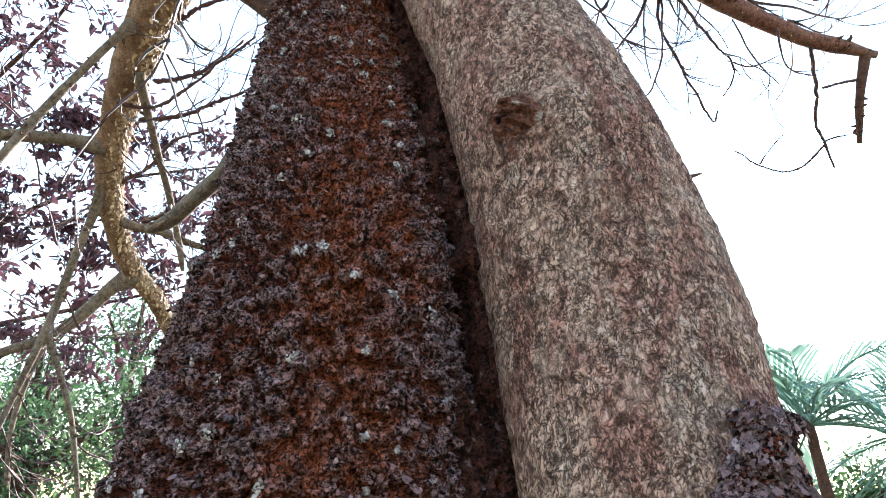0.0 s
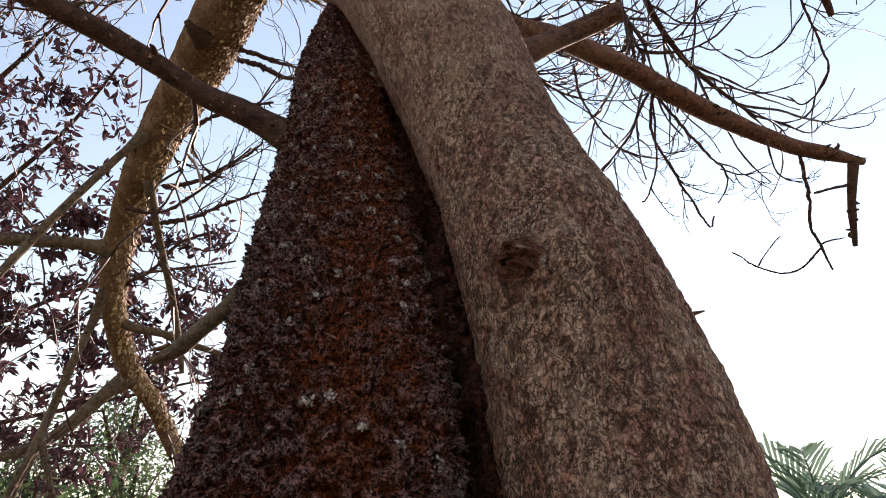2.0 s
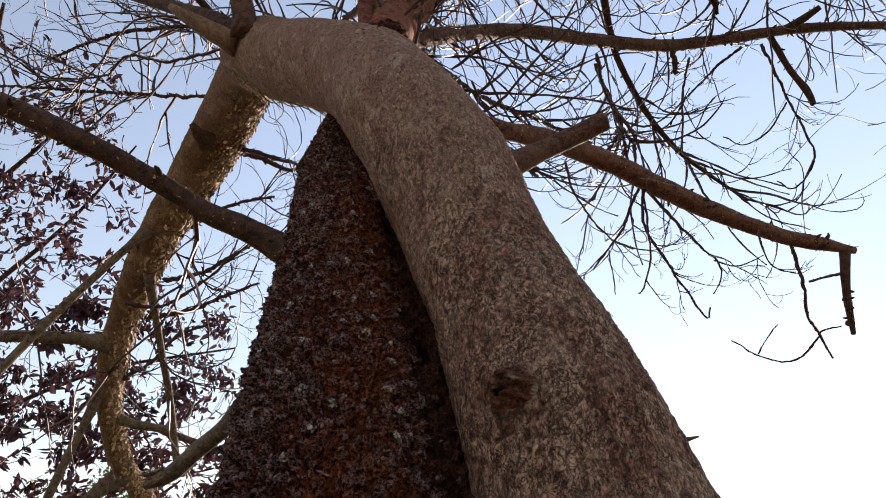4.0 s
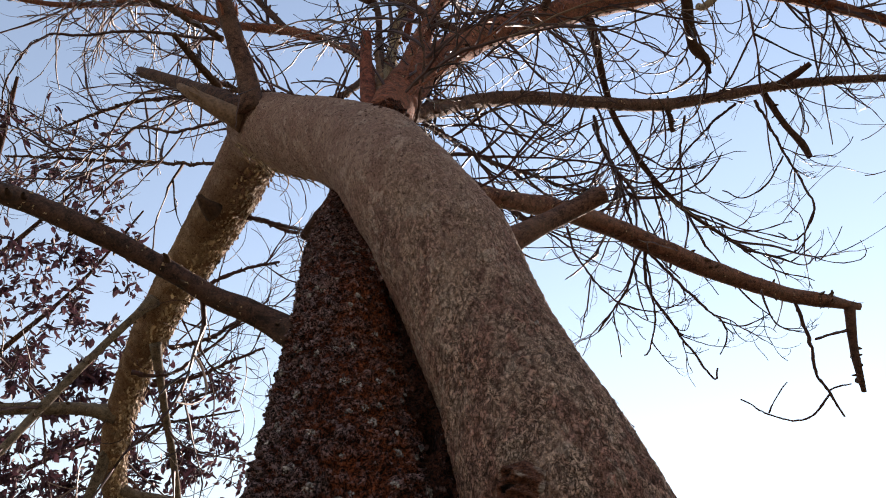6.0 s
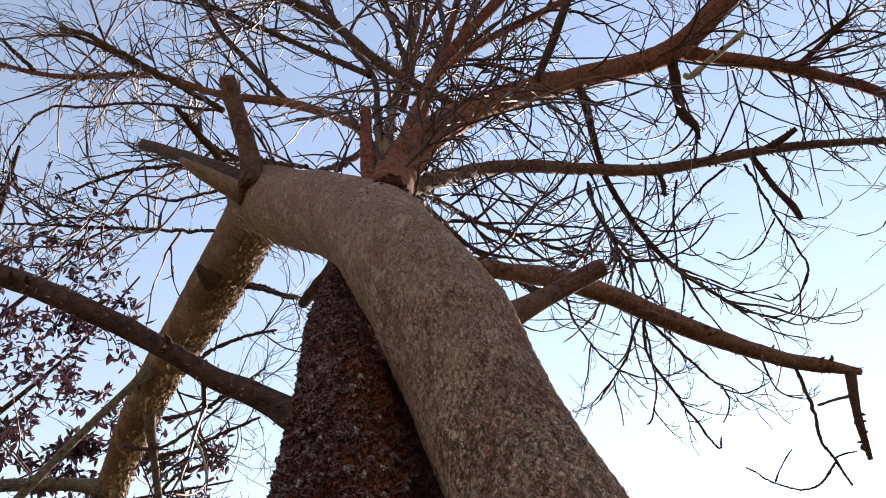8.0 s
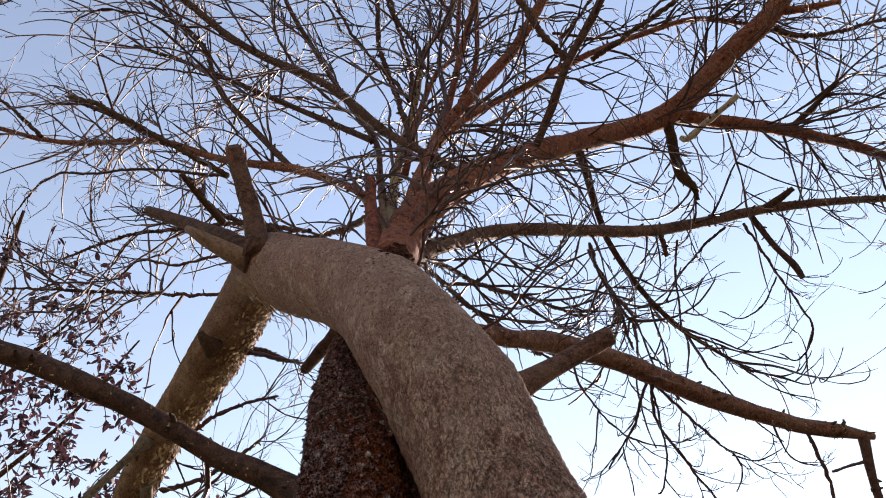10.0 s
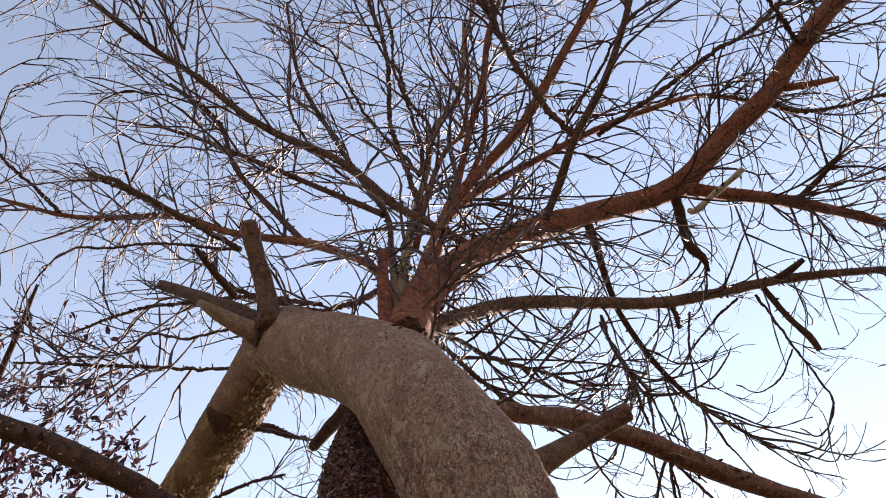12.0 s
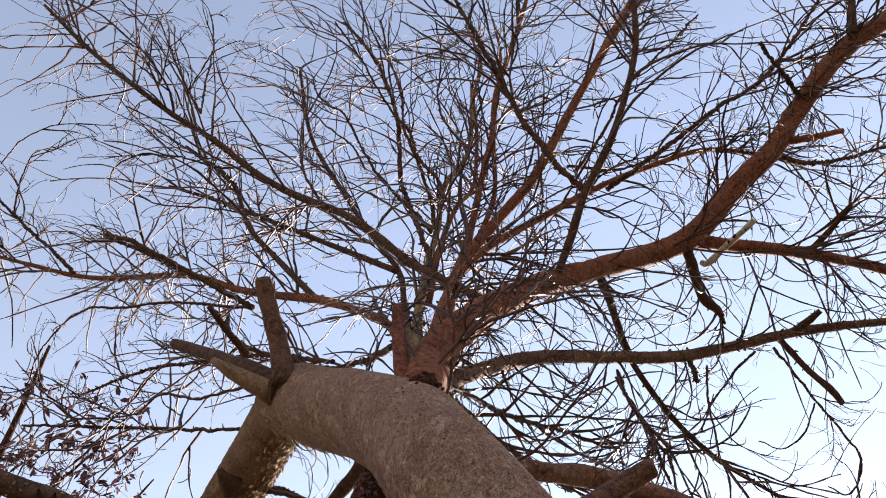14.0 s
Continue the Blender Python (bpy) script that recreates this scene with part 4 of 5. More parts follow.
limb("limb", tree, PALE, [(-0.34, 2.19, 5.22, 0.054), (-0.38, 2.81, 6.82, 0.046), (-0.30, 3.15, 8.35, 0.041), (-0.16, 3.16, 9.39, 0.039), (-0.04, 3.05, 10.44, 0.040), (0.37, 2.83, 11.30, 0.034), (0.53, 2.18, 12.64, 0.028)], "", (41, 1.0, "up", (0.08, 1.0)))
limb("limb", tree, DARK, [(-0.38, 2.35, 5.56, 0.041), (-0.52, 2.92, 7.18, 0.032), (-0.62, 3.09, 8.15, 0.031), (-0.97, 3.14, 9.14, 0.031), (-1.50, 2.93, 10.38, 0.031), (-1.99, 2.50, 11.43, 0.030), (-2.29, 1.79, 12.91, 0.023)], "", (26, 1.0, "up"))
limb("limb", tree, DARK, [(-0.22, 3.03, 7.99, 0.030), (-0.41, 3.06, 9.22, 0.032), (-0.63, 2.87, 10.30, 0.031), (-0.70, 2.30, 11.66, 0.030), (-1.07, 1.68, 12.92, 0.028), (-1.58, 1.26, 13.87, 0.020)], "", (24, 1.0, "up"))
limb("branch", tree, DARK, [(-1.44, 3.05, 7.61, 0.035), (-1.97, 3.12, 8.53, 0.033), (-2.57, 3.02, 9.46, 0.032), (-2.94, 2.72, 10.31, 0.027), (-3.82, 2.50, 11.29, 0.021)], "", (18, 1.0, "up"))
limb("branch", tree, DARK, [(-0.64, 2.99, 7.99, 0.036), (-1.36, 3.13, 8.88, 0.034), (-2.21, 3.17, 9.72, 0.033), (-3.15, 3.12, 10.49, 0.028), (-4.17, 3.06, 11.17, 0.021)], "", (16, 0.9, "up"))
limb("branch", tree, DARK, [(-1.40, 3.60, 6.77, 0.027), (-2.32, 4.40, 7.28, 0.021), (-3.85, 4.88, 7.93, 0.020), (-4.85, 5.03, 8.21, 0.018), (-5.71, 5.21, 8.51, 0.015)], "", (22, 0.9, "out"))
limb("branch", tree, DARK, [(-0.53, 2.57, 6.07, 0.026), (-0.95, 3.31, 6.86, 0.026), (-1.54, 3.83, 7.51, 0.027), (-2.59, 4.10, 8.40, 0.027), (-3.14, 4.05, 9.15, 0.022)], "", (16, 0.8, "out"))
limb("branch", tree, DARK, [(-1.27, 3.49, 7.13, 0.025), (-2.20, 3.95, 7.94, 0.026), (-3.09, 4.37, 8.48, 0.024), (-4.12, 4.76, 8.91, 0.022), (-5.35, 5.35, 9.23, 0.016)], "", (14, 0.9, "out"))
limb("branch", tree, DARK, [(-0.32, 2.39, 5.30, 0.026), (-0.12, 3.28, 6.24, 0.024), (0.26, 4.41, 6.95, 0.026), (0.75, 5.40, 7.48, 0.026), (1.34, 6.41, 7.92, 0.022)], "", (22, 0.9, "hang"))
limb("branch", tree, DARK, [(-0.23, 2.54, 5.65, 0.028), (0.03, 3.63, 6.67, 0.024), (0.55, 4.66, 7.45, 0.025), (1.26, 5.51, 8.07, 0.025), (2.12, 6.26, 8.41, 0.019)], "", (14, 0.9, "hang"))
# side branches of the crown
limb("branch", tree, DARK, [(-5.56, 4.04, 10.40, 0.030), (-5.94, 3.78, 10.70, 0.027), (-6.31, 3.60, 10.95, 0.024), (-6.66, 3.37, 11.22, 0.020), (-7.12, 2.99, 11.46, 0.017)], "", (9, 0.9, "up", (0.15, 1.0), 0.0115))
limb("branch", tree, TWIG, [(-6.79, 3.44, 11.40, 0.015), (-6.69, 3.07, 11.64, 0.013), (-6.57, 2.75, 11.88, 0.010), (-6.44, 2.63, 12.04, 0.008)], "", (5, 0.6, "up", (0.2, 1.0), 0.010))
limb("branch", tree, TWIG, [(-6.73, 2.64, 11.47, 0.013), (-6.51, 2.41, 11.69, 0.012), (-6.23, 2.28, 11.91, 0.011), (-5.89, 2.26, 12.11, 0.009), (-5.66, 2.39, 12.20, 0.008), (-5.56, 2.52, 12.23, 0.007)], "", (3, 0.5, "up", (0.2, 0.8), 0.009))
limb("branch", tree, CHAR, [(-4.24, 2.91, 9.22, 0.022), (-3.92, 2.88, 9.01, 0.024), (-3.56, 2.94, 8.78, 0.027), (-3.15, 3.06, 8.53, 0.029), (-2.71, 3.19, 8.26, 0.032), (-2.23, 3.32, 7.98, 0.034)], "", (6, 0.6, "out", (0.2, 1.0), 0.010))
limb("branch", tree, TWIG, [(-3.25, 1.85, 10.62, 0.018), (-3.43, 1.58, 10.84, 0.016), (-3.59, 1.26, 11.06, 0.013), (-3.72, 0.92, 11.28, 0.011), (-3.86, 0.66, 11.48, 0.009)], "", (6, 0.6, "up", (0.2, 1.0), 0.009))
limb("branch", tree, TWIG, [(-3.25, 1.85, 10.62, 0.017), (-3.21, 1.47, 11.05, 0.014), (-3.16, 1.13, 11.45, 0.012), (-3.20, 0.74, 11.81, 0.009)], "", (6, 0.6, "up", (0.2, 1.0), 0.009))
limb("branch", tree, TWIG, [(-3.44, 1.60, 10.94, 0.013), (-3.22, 1.28, 11.22, 0.011), (-3.01, 1.13, 11.44, 0.010), (-2.82, 1.11, 11.63, 0.009), (-2.74, 1.23, 11.77, 0.007)], "")
limb("branch", tree, TWIG, [(-2.49, 2.37, 9.95, 0.015), (-2.94, 2.41, 9.97, 0.014), (-3.49, 2.22, 10.01, 0.012), (-3.95, 2.18, 10.01, 0.011), (-4.27, 2.30, 10.00, 0.010), (-4.43, 2.50, 10.04, 0.008), (-4.51, 2.76, 10.10, 0.007)], "", (5, 0.6, "up", (0.1, 0.8), 0.009))
limb("branch", tree, TWIG, [(-2.28, 2.91, 9.46, 0.015), (-2.80, 2.87, 9.61, 0.013), (-3.33, 2.82, 9.72, 0.012), (-3.83, 2.78, 9.82, 0.010), (-4.11, 2.71, 10.02, 0.009), (-4.49, 2.54, 10.20, 0.007)], "", (5, 0.6, "out", (0.1, 0.8), 0.009))
limb("branch", tree, DARK, [(-0.26, 3.02, 8.95, 0.026), (-0.40, 3.00, 9.37, 0.024), (-0.72, 2.83, 9.83, 0.022), (-1.02, 2.59, 10.29, 0.020), (-1.22, 2.37, 10.74, 0.017), (-1.43, 2.12, 11.17, 0.015), (-1.79, 1.97, 11.54, 0.013), (-1.93, 1.78, 11.95, 0.011)], "", (9, 0.8, "up", (0.2, 1.0), 0.0105))
limb("branch", tree, DARK, [(-0.06, 2.77, 9.29, 0.027), (-0.12, 2.70, 9.75, 0.025), (-0.36, 2.54, 10.24, 0.023), (-0.50, 2.30, 10.73, 0.021), (-0.71, 2.17, 11.18, 0.018), (-0.96, 1.87, 11.65, 0.016), (-1.19, 1.54, 12.11, 0.014), (-1.56, 1.06, 12.55, 0.012)], "", (9, 0.8, "up", (0.2, 1.0), 0.0105))
limb("branch", tree, DARK, [(-0.26, 3.04, 8.94, 0.026), (-0.21, 3.00, 9.59, 0.024), (-0.42, 2.54, 10.38, 0.021), (-0.57, 2.30, 11.04, 0.019), (-0.58, 2.03, 11.70, 0.017), (-0.77, 1.62, 12.37, 0.014), (-0.88, 1.13, 13.02, 0.012)], "", (8, 0.8, "up", (0.2, 1.0), 0.0105))
limb("branch", tree, TWIG, [(-1.06, 3.15, 9.05, 0.022), (-1.56, 2.87, 9.51, 0.020), (-1.87, 2.50, 9.99, 0.018), (-1.93, 2.20, 10.47, 0.015), (-1.88, 1.88, 10.96, 0.013), (-1.92, 1.60, 11.40, 0.011), (-2.12, 1.53, 11.76, 0.009)], "", (8, 0.7, "up", (0.2, 1.0), 0.010))
limb("branch", tree, TWIG, [(-1.11, 2.69, 10.34, 0.017), (-1.27, 2.50, 10.71, 0.015), (-1.60, 2.32, 11.03, 0.013), (-1.94, 2.10, 11.35, 0.010), (-2.42, 1.83, 11.62, 0.008)], "", (5, 0.6, "up", (0.2, 1.0), 0.009))
limb("branch", tree, BROWN, [(-0.30, 3.13, 7.52, 0.036), (-0.15, 2.98, 8.44, 0.033), (0.07, 2.88, 9.27, 0.031), (0.34, 2.91, 10.03, 0.028), (0.47, 2.50, 10.93, 0.026), (0.50, 2.16, 11.77, 0.023), (0.68, 1.84, 12.57, 0.021), (0.51, 1.36, 13.40, 0.018)], "", (9, 0.9, "up", (0.25, 1.0), 0.011))
limb("branch", tree, DARK, [(0.54, 3.03, 11.32, 0.024), (0.27, 2.86, 11.82, 0.022), (0.03, 2.65, 12.31, 0.019), (-0.04, 2.39, 12.79, 0.017), (0.06, 1.86, 13.32, 0.014), (0.01, 1.30, 13.83, 0.012)], "", (6, 0.7, "up", (0.2, 1.0), 0.011))
limb("branch", tree, BROWN, [(0.15, 3.27, 8.60, 0.038), (0.59, 2.97, 9.76, 0.034), (0.69, 2.52, 10.93, 0.030), (0.84, 2.32, 11.96, 0.026), (1.05, 1.86, 13.02, 0.022), (1.03, 1.39, 14.06, 0.018)], "", (9, 0.9, "up", (0.2, 1.0), 0.011))
limb("branch", tree, DARK, [(1.74, 2.84, 10.14, 0.024), (2.19, 2.53, 10.64, 0.021), (2.68, 1.98, 11.15, 0.018), (3.45, 1.40, 11.50, 0.015), (3.84, 1.18, 11.88, 0.012)], "", (6, 0.7, "up", (0.2, 1.0), 0.010))
limb("branch", tree, DARK, [(1.67, 2.85, 10.37, 0.022), (2.44, 3.01, 10.56, 0.019), (3.22, 2.93, 10.78, 0.016), (3.86, 2.84, 11.00, 0.013), (4.78, 2.78, 11.04, 0.010)], "", (6, 0.6, "up", (0.2, 1.0), 0.009))
limb("branch", tree, TWIG, [(-2.29, 3.43, 8.13, 0.020), (-2.71, 3.44, 8.25, 0.018), (-3.23, 3.40, 8.32, 0.017), (-3.76, 3.42, 8.32, 0.015), (-4.22, 3.42, 8.34, 0.013), (-4.58, 3.61, 8.29, 0.011), (-4.88, 3.91, 8.19, 0.010), (-5.09, 4.25, 8.11, 0.008)], "", (7, 0.6, "out", (0.1, 0.9), 0.0085))
limb("branch", tree, TWIG, [(-2.20, 3.87, 7.35, 0.018), (-2.77, 4.01, 7.35, 0.016), (-3.23, 4.02, 7.46, 0.014), (-3.54, 4.25, 7.47, 0.012), (-3.86, 4.37, 7.55, 0.011), (-4.38, 4.36, 7.58, 0.009), (-4.80, 4.23, 7.76, 0.007)], "", (6, 0.6, "out", (0.1, 0.9), 0.0080))
limb("branch", tree, TWIG, [(-2.31, 3.78, 7.64, 0.015), (-2.97, 3.78, 7.80, 0.013), (-3.43, 4.02, 7.86, 0.011), (-3.84, 4.42, 7.79, 0.009), (-4.35, 4.79, 7.63, 0.007)], "", (4, 0.5, "out", (0.1, 0.9), 0.0075))
limb("branch", tree, CHAR, [(-2.12, 3.40, 7.21, 0.038), (-2.27, 3.10, 7.23, 0.032), (-2.38, 2.82, 7.23, 0.026)], "")
limb("branch", tree, TWIG, [(-2.36, 5.30, 7.32, 0.034), (-2.12, 5.38, 7.30, 0.030), (-1.92, 5.50, 7.27, 0.027), (-1.75, 5.54, 7.26, 0.020)], "")
limb("branch", tree, TWIG, [(1.69, 4.25, 7.55, 0.024), (1.81, 4.47, 7.39, 0.021), (2.00, 4.75, 7.13, 0.018), (2.08, 5.01, 6.90, 0.016), (2.15, 5.13, 6.81, 0.013)], "", (4, 0.5, "hang", (0.2, 1.0), 0.0075))
limb("branch", tree, TWIG, [(2.77, 4.33, 7.73, 0.016), (2.73, 4.59, 7.53, 0.014), (2.74, 4.88, 7.25, 0.012), (2.73, 5.10, 7.02, 0.010)], "", (4, 0.5, "hang", (0.2, 1.0), 0.0075))
limb("branch", tree, TWIG, [(3.53, 4.50, 8.15, 0.017), (3.23, 4.78, 8.05, 0.015), (2.97, 5.07, 7.88, 0.012), (2.81, 5.29, 7.71, 0.010)], "", (3, 0.5, "hang", (0.2, 1.0), 0.0075))
limb("branch", tree, TWIG, [(3.76, 4.48, 8.18, 0.018), (4.05, 4.86, 7.72, 0.016), (4.24, 5.07, 7.43, 0.014), (4.39, 5.30, 7.14, 0.012), (4.24, 5.63, 6.96, 0.010), (4.08, 5.67, 7.12, 0.008)], "", (5, 0.6, "hang", (0.1, 0.8), 0.0080))
limb("branch", tree, TWIG, [(4.05, 4.89, 7.63, 0.012), (3.90, 5.18, 7.46, 0.010), (3.66, 5.36, 7.43, 0.009), (3.45, 5.37, 7.57, 0.007)], "")
limb("branch", tree, TWIG, [(1.50, 3.42, 5.01, 0.0115), (1.55, 3.66, 4.77, 0.0101), (1.78, 3.86, 4.43, 0.0086), (1.95, 3.98, 4.20, 0.0072), (1.99, 3.96, 4.28, 0.0058)], "", (4, 0.30, "hang", (0.2, 0.9), 0.0050))
limb("branch", tree, TWIG, [(1.50, 3.42, 5.01, 0.0115), (1.76, 3.58, 4.74, 0.0101), (1.99, 3.69, 4.53, 0.0079), (2.05, 3.77, 4.44, 0.0065), (2.00, 3.90, 4.36, 0.0050)], "", (4, 0.30, "hang", (0.2, 0.9), 0.0050))
limb("branch", tree, TWIG, [(2.02, 3.76, 4.56, 0.0058), (2.17, 3.73, 4.48, 0.0050), (2.31, 3.63, 4.50, 0.0036)], "")
limb("branch", tree, TWIG, [(1.48, 3.43, 5.01, 0.0115), (1.38, 3.64, 4.84, 0.0101), (1.27, 3.81, 4.70, 0.0079), (1.17, 3.94, 4.60, 0.0065)], "", (4, 0.30, "hang", (0.2, 0.9), 0.0050))
limb("branch", tree, TWIG, [(1.28, 3.82, 4.71, 0.0065), (1.30, 3.91, 4.58, 0.0050), (1.32, 4.01, 4.44, 0.0043)], "")
limb("branch", tree, TWIG, [(1.50, 3.43, 5.00, 0.0094), (1.56, 3.73, 4.64, 0.0079), (1.52, 3.92, 4.43, 0.0058), (1.49, 3.97, 4.41, 0.0043)], "", (3, 0.28, "hang", (0.2, 0.9), 0.0045))
limb("branch", tree, TWIG, [(0.94, 3.36, 5.19, 0.0101), (1.07, 3.64, 5.02, 0.0086), (1.30, 3.84, 4.85, 0.0065), (1.51, 3.93, 4.80, 0.0050)], "", (4, 0.32, "hang", (0.2, 0.9), 0.0050))
limb("branch", tree, TWIG, [(2.33, 3.60, 4.71, 0.0079), (2.40, 3.73, 4.54, 0.0065), (2.49, 3.77, 4.48, 0.0058), (2.59, 3.76, 4.45, 0.0043)], "", (2, 0.25, "hang", (0.3, 0.9), 0.0045))
# cut and broken ends on the arch
split_stub = limb("stub", tree, UMBER, [(-1.29, 2.47, 5.52, 0.102), (-1.32, 2.35, 5.73, 0.075), (-1.41, 2.20, 5.98, 0.068), (-1.48, 2.04, 6.17, 0.064), (-1.49, 1.98, 6.20, 0.048)], "sawn-off stub of a branch")
splinters(split_stub, (-1.47, 2.04, 6.16), (-0.10, -0.25, 0.35), 0.058, 9, 63, BROWN)
long_stub = limb("stub", tree, DARK, [(-1.34, 2.53, 5.59, 0.100), (-1.66, 2.56, 5.90, 0.055), (-2.08, 2.76, 6.35, 0.053), (-2.58, 2.92, 6.79, 0.049)], "dark weathered broken stub")
splinters(long_stub, (-2.55, 2.91, 6.76), (-0.62, 0.30, 0.60), 0.045, 7, 62, CHAR)
torn_stub = limb("stub", tree, DEAD, [(-1.35, 2.53, 5.52, 0.091), (-1.57, 2.46, 5.62, 0.063), (-1.72, 2.43, 5.71, 0.044), (-1.84, 2.41, 5.80, 0.024)], "torn pale splintered stub")
splinters(torn_stub, (-1.66, 2.44, 5.67), (-0.55, -0.10, 0.42), 0.050, 11, 61)
red_stub = limb("stub", tree, SPLIT, [(-0.38, 2.04, 4.79, 0.064), (-0.42, 2.05, 5.10, 0.044), (-0.45, 2.05, 5.46, 0.040), (-0.46, 2.01, 5.72, 0.034)], "upright reddish split stub")
splinters(red_stub, (-0.455, 2.03, 5.60), (-0.04, -0.05, 0.6), 0.036, 10, 64, SPLIT)
limb("stub", tree, DEAD, [(-0.33, 2.07, 4.91, 0.026), (-0.37, 2.14, 5.41, 0.022), (-0.40, 2.15, 5.76, 0.017)])
limb("stub", tree, CHAR, [(-1.90, 3.57, 5.68, 0.094), (-1.95, 3.47, 5.68, 0.056), (-1.99, 3.40, 5.72, 0.023)], "small knob of dead wood", None, 12, 0.12)
# lower right limb and stub
rlimb = limb("limb", tree, RUSSET, [(-0.14, 2.10, 4.35, 0.084), (0.18, 2.45, 4.64, 0.065), (0.40, 2.61, 4.74, 0.062), (0.82, 2.91, 4.92, 0.067), (1.26, 3.16, 4.95, 0.072), (1.71, 3.42, 4.92, 0.073), (2.18, 3.64, 4.87, 0.067), (2.65, 3.81, 4.81, 0.061), (2.97, 3.88, 4.79, 0.055), (3.23, 3.93, 4.76, 0.029)], "long drooping limb with a snapped tip", (7, 0.6, "hang", (0.05, 0.45), 0.0060))
snapped_end = limb("branch", tree, DARK, [(3.15, 3.91, 4.78, 0.040), (3.14, 4.05, 4.56, 0.033), (3.15, 4.16, 4.38, 0.028), (3.19, 4.29, 4.22, 0.017)], "snapped hanging branch end")
splinters(snapped_end, (3.18, 4.27, 4.25), (0.06, 0.2, -0.3), 0.018, 5, 66, CHAR)
splinters(rlimb, (3.18, 3.92, 4.77), (0.5, 0.1, -0.05), 0.036, 7, 67, CHAR)
limb("branch", tree, TWIG, [(3.15, 4.02, 4.61, 0.0108), (3.03, 4.04, 4.60, 0.0108), (2.88, 4.09, 4.58, 0.0094)])
limb("branch", tree, TWIG, [(2.67, 3.81, 4.79, 0.0158), (2.78, 3.98, 4.64, 0.0144), (2.86, 4.22, 4.38, 0.0122), (2.97, 4.36, 4.23, 0.0108), (3.05, 4.44, 4.09, 0.0079)])
limb("branch", tree, TWIG, [(2.97, 4.35, 4.25, 0.0094), (2.86, 4.54, 4.14, 0.0079), (2.72, 4.66, 4.18, 0.0065), (2.55, 4.70, 4.29, 0.0065), (2.43, 4.71, 4.40, 0.0050)])
limb("branch", tree, TWIG, [(2.97, 4.34, 4.27, 0.0079), (3.02, 4.30, 4.28, 0.0065), (3.10, 4.25, 4.27, 0.0043)])
limb("branch", tree, TWIG, [(2.61, 4.68, 4.26, 0.0065), (2.68, 4.59, 4.37, 0.0050), (2.76, 4.50, 4.44, 0.0050)])
limb("stub", tree, UMBER, [(0.28, 2.17, 3.97, 0.084), (0.39, 2.17, 4.03, 0.060), (0.50, 2.16, 4.09, 0.052), (0.68, 2.16, 4.20, 0.051), (0.82, 2.13, 4.26, 0.052), (0.86, 2.12, 4.27, 0.044)], "sawn-off grey-brown branch stub")
limb("spur", tree, DEAD, [(0.66, 1.66, 2.41, 0.011), (0.69, 1.65, 2.42, 0.007), (0.72, 1.63, 2.42, 0.003)], "short sharp spur")
# branches of the rough stem
lbranch = limb("limb", tree, DARK, [(-0.61, 2.05, 3.38, 0.078), (-0.74, 2.03, 3.45, 0.060), (-0.86, 1.99, 3.50, 0.051), (-1.00, 1.95, 3.55, 0.047), (-1.18, 1.84, 3.62, 0.044), (-1.32, 1.78, 3.68, 0.044), (-1.51, 1.67, 3.73, 0.044), (-1.71, 1.60, 3.80, 0.045), (-1.83, 1.55, 3.82, 0.043), (-2.12, 1.43, 3.89, 0.039)], "dark rough-barked side limb")
limb("branch", tree, TWIG, [(-1.03, 1.93, 3.55, 0.011), (-1.04, 2.03, 3.46, 0.010), (-1.07, 2.13, 3.38, 0.007)], "", (4, 0.45, "hang", (0.3, 1.0), 0.006))
limb("stub", tree, DARK, [(-0.80, 3.30, 5.68, 0.085), (-0.91, 3.53, 5.73, 0.062), (-1.09, 3.82, 5.80, 0.058), (-1.24, 4.06, 5.86, 0.052), (-1.27, 4.11, 5.87, 0.040)], "short broken stub")
torn_branch = limb("stub", tree, GREY, [(-0.67, 1.90, 2.63, 0.041), (-0.74, 1.96, 2.59, 0.028), (-0.83, 2.01, 2.54, 0.027), (-0.92, 2.06, 2.48, 0.027), (-1.01, 2.09, 2.45, 0.016)], "short broken branch with a torn end")
splinters(torn_branch, (-0.96, 2.07, 2.47), (-0.5, 0.15, -0.18), 0.026, 10, 65)
# far part of the arching stem
limb("branch", tree, TWIG, [(-1.77, 3.74, 5.79, 0.022), (-1.60, 3.89, 5.87, 0.020), (-1.43, 4.03, 5.92, 0.015), (-1.23, 4.25, 6.06, 0.011)], "", (5, 0.5, "hang", (0.2, 1.0), 0.0058))
limb("branch", tree, TWIG, [(-2.42, 4.54, 5.48, 0.026), (-2.14, 4.50, 5.70, 0.021), (-1.89, 4.50, 5.83, 0.016), (-1.59, 4.53, 5.93, 0.011)], "", (5, 0.5, "out", (0.2, 1.0), 0.0058))
limb("branch", tree, TWIG, [(-2.66, 4.96, 5.27, 0.027), (-2.37, 5.10, 5.46, 0.022), (-2.07, 5.09, 5.66, 0.017), (-1.80, 5.04, 5.86, 0.012)], "", (5, 0.55, "out", (0.2, 1.0), 0.0058))
limb("branch", tree, TWIG, [(-2.87, 5.25, 5.05, 0.027), (-2.49, 5.35, 5.18, 0.022), (-2.15, 5.38, 5.38, 0.017), (-1.88, 5.39, 5.51, 0.012)], "", (5, 0.55, "hang", (0.2, 1.0), 0.0058))
limb("branch", tree, TWIG, [(-2.81, 4.73, 4.88, 0.024), (-2.60, 4.84, 4.90, 0.020), (-2.33, 4.86, 5.07, 0.015), (-2.05, 4.80, 5.30, 0.013), (-1.79, 4.71, 5.54, 0.010)], "", (4, 0.7, "out", (0.2, 1.0), 0.0055))
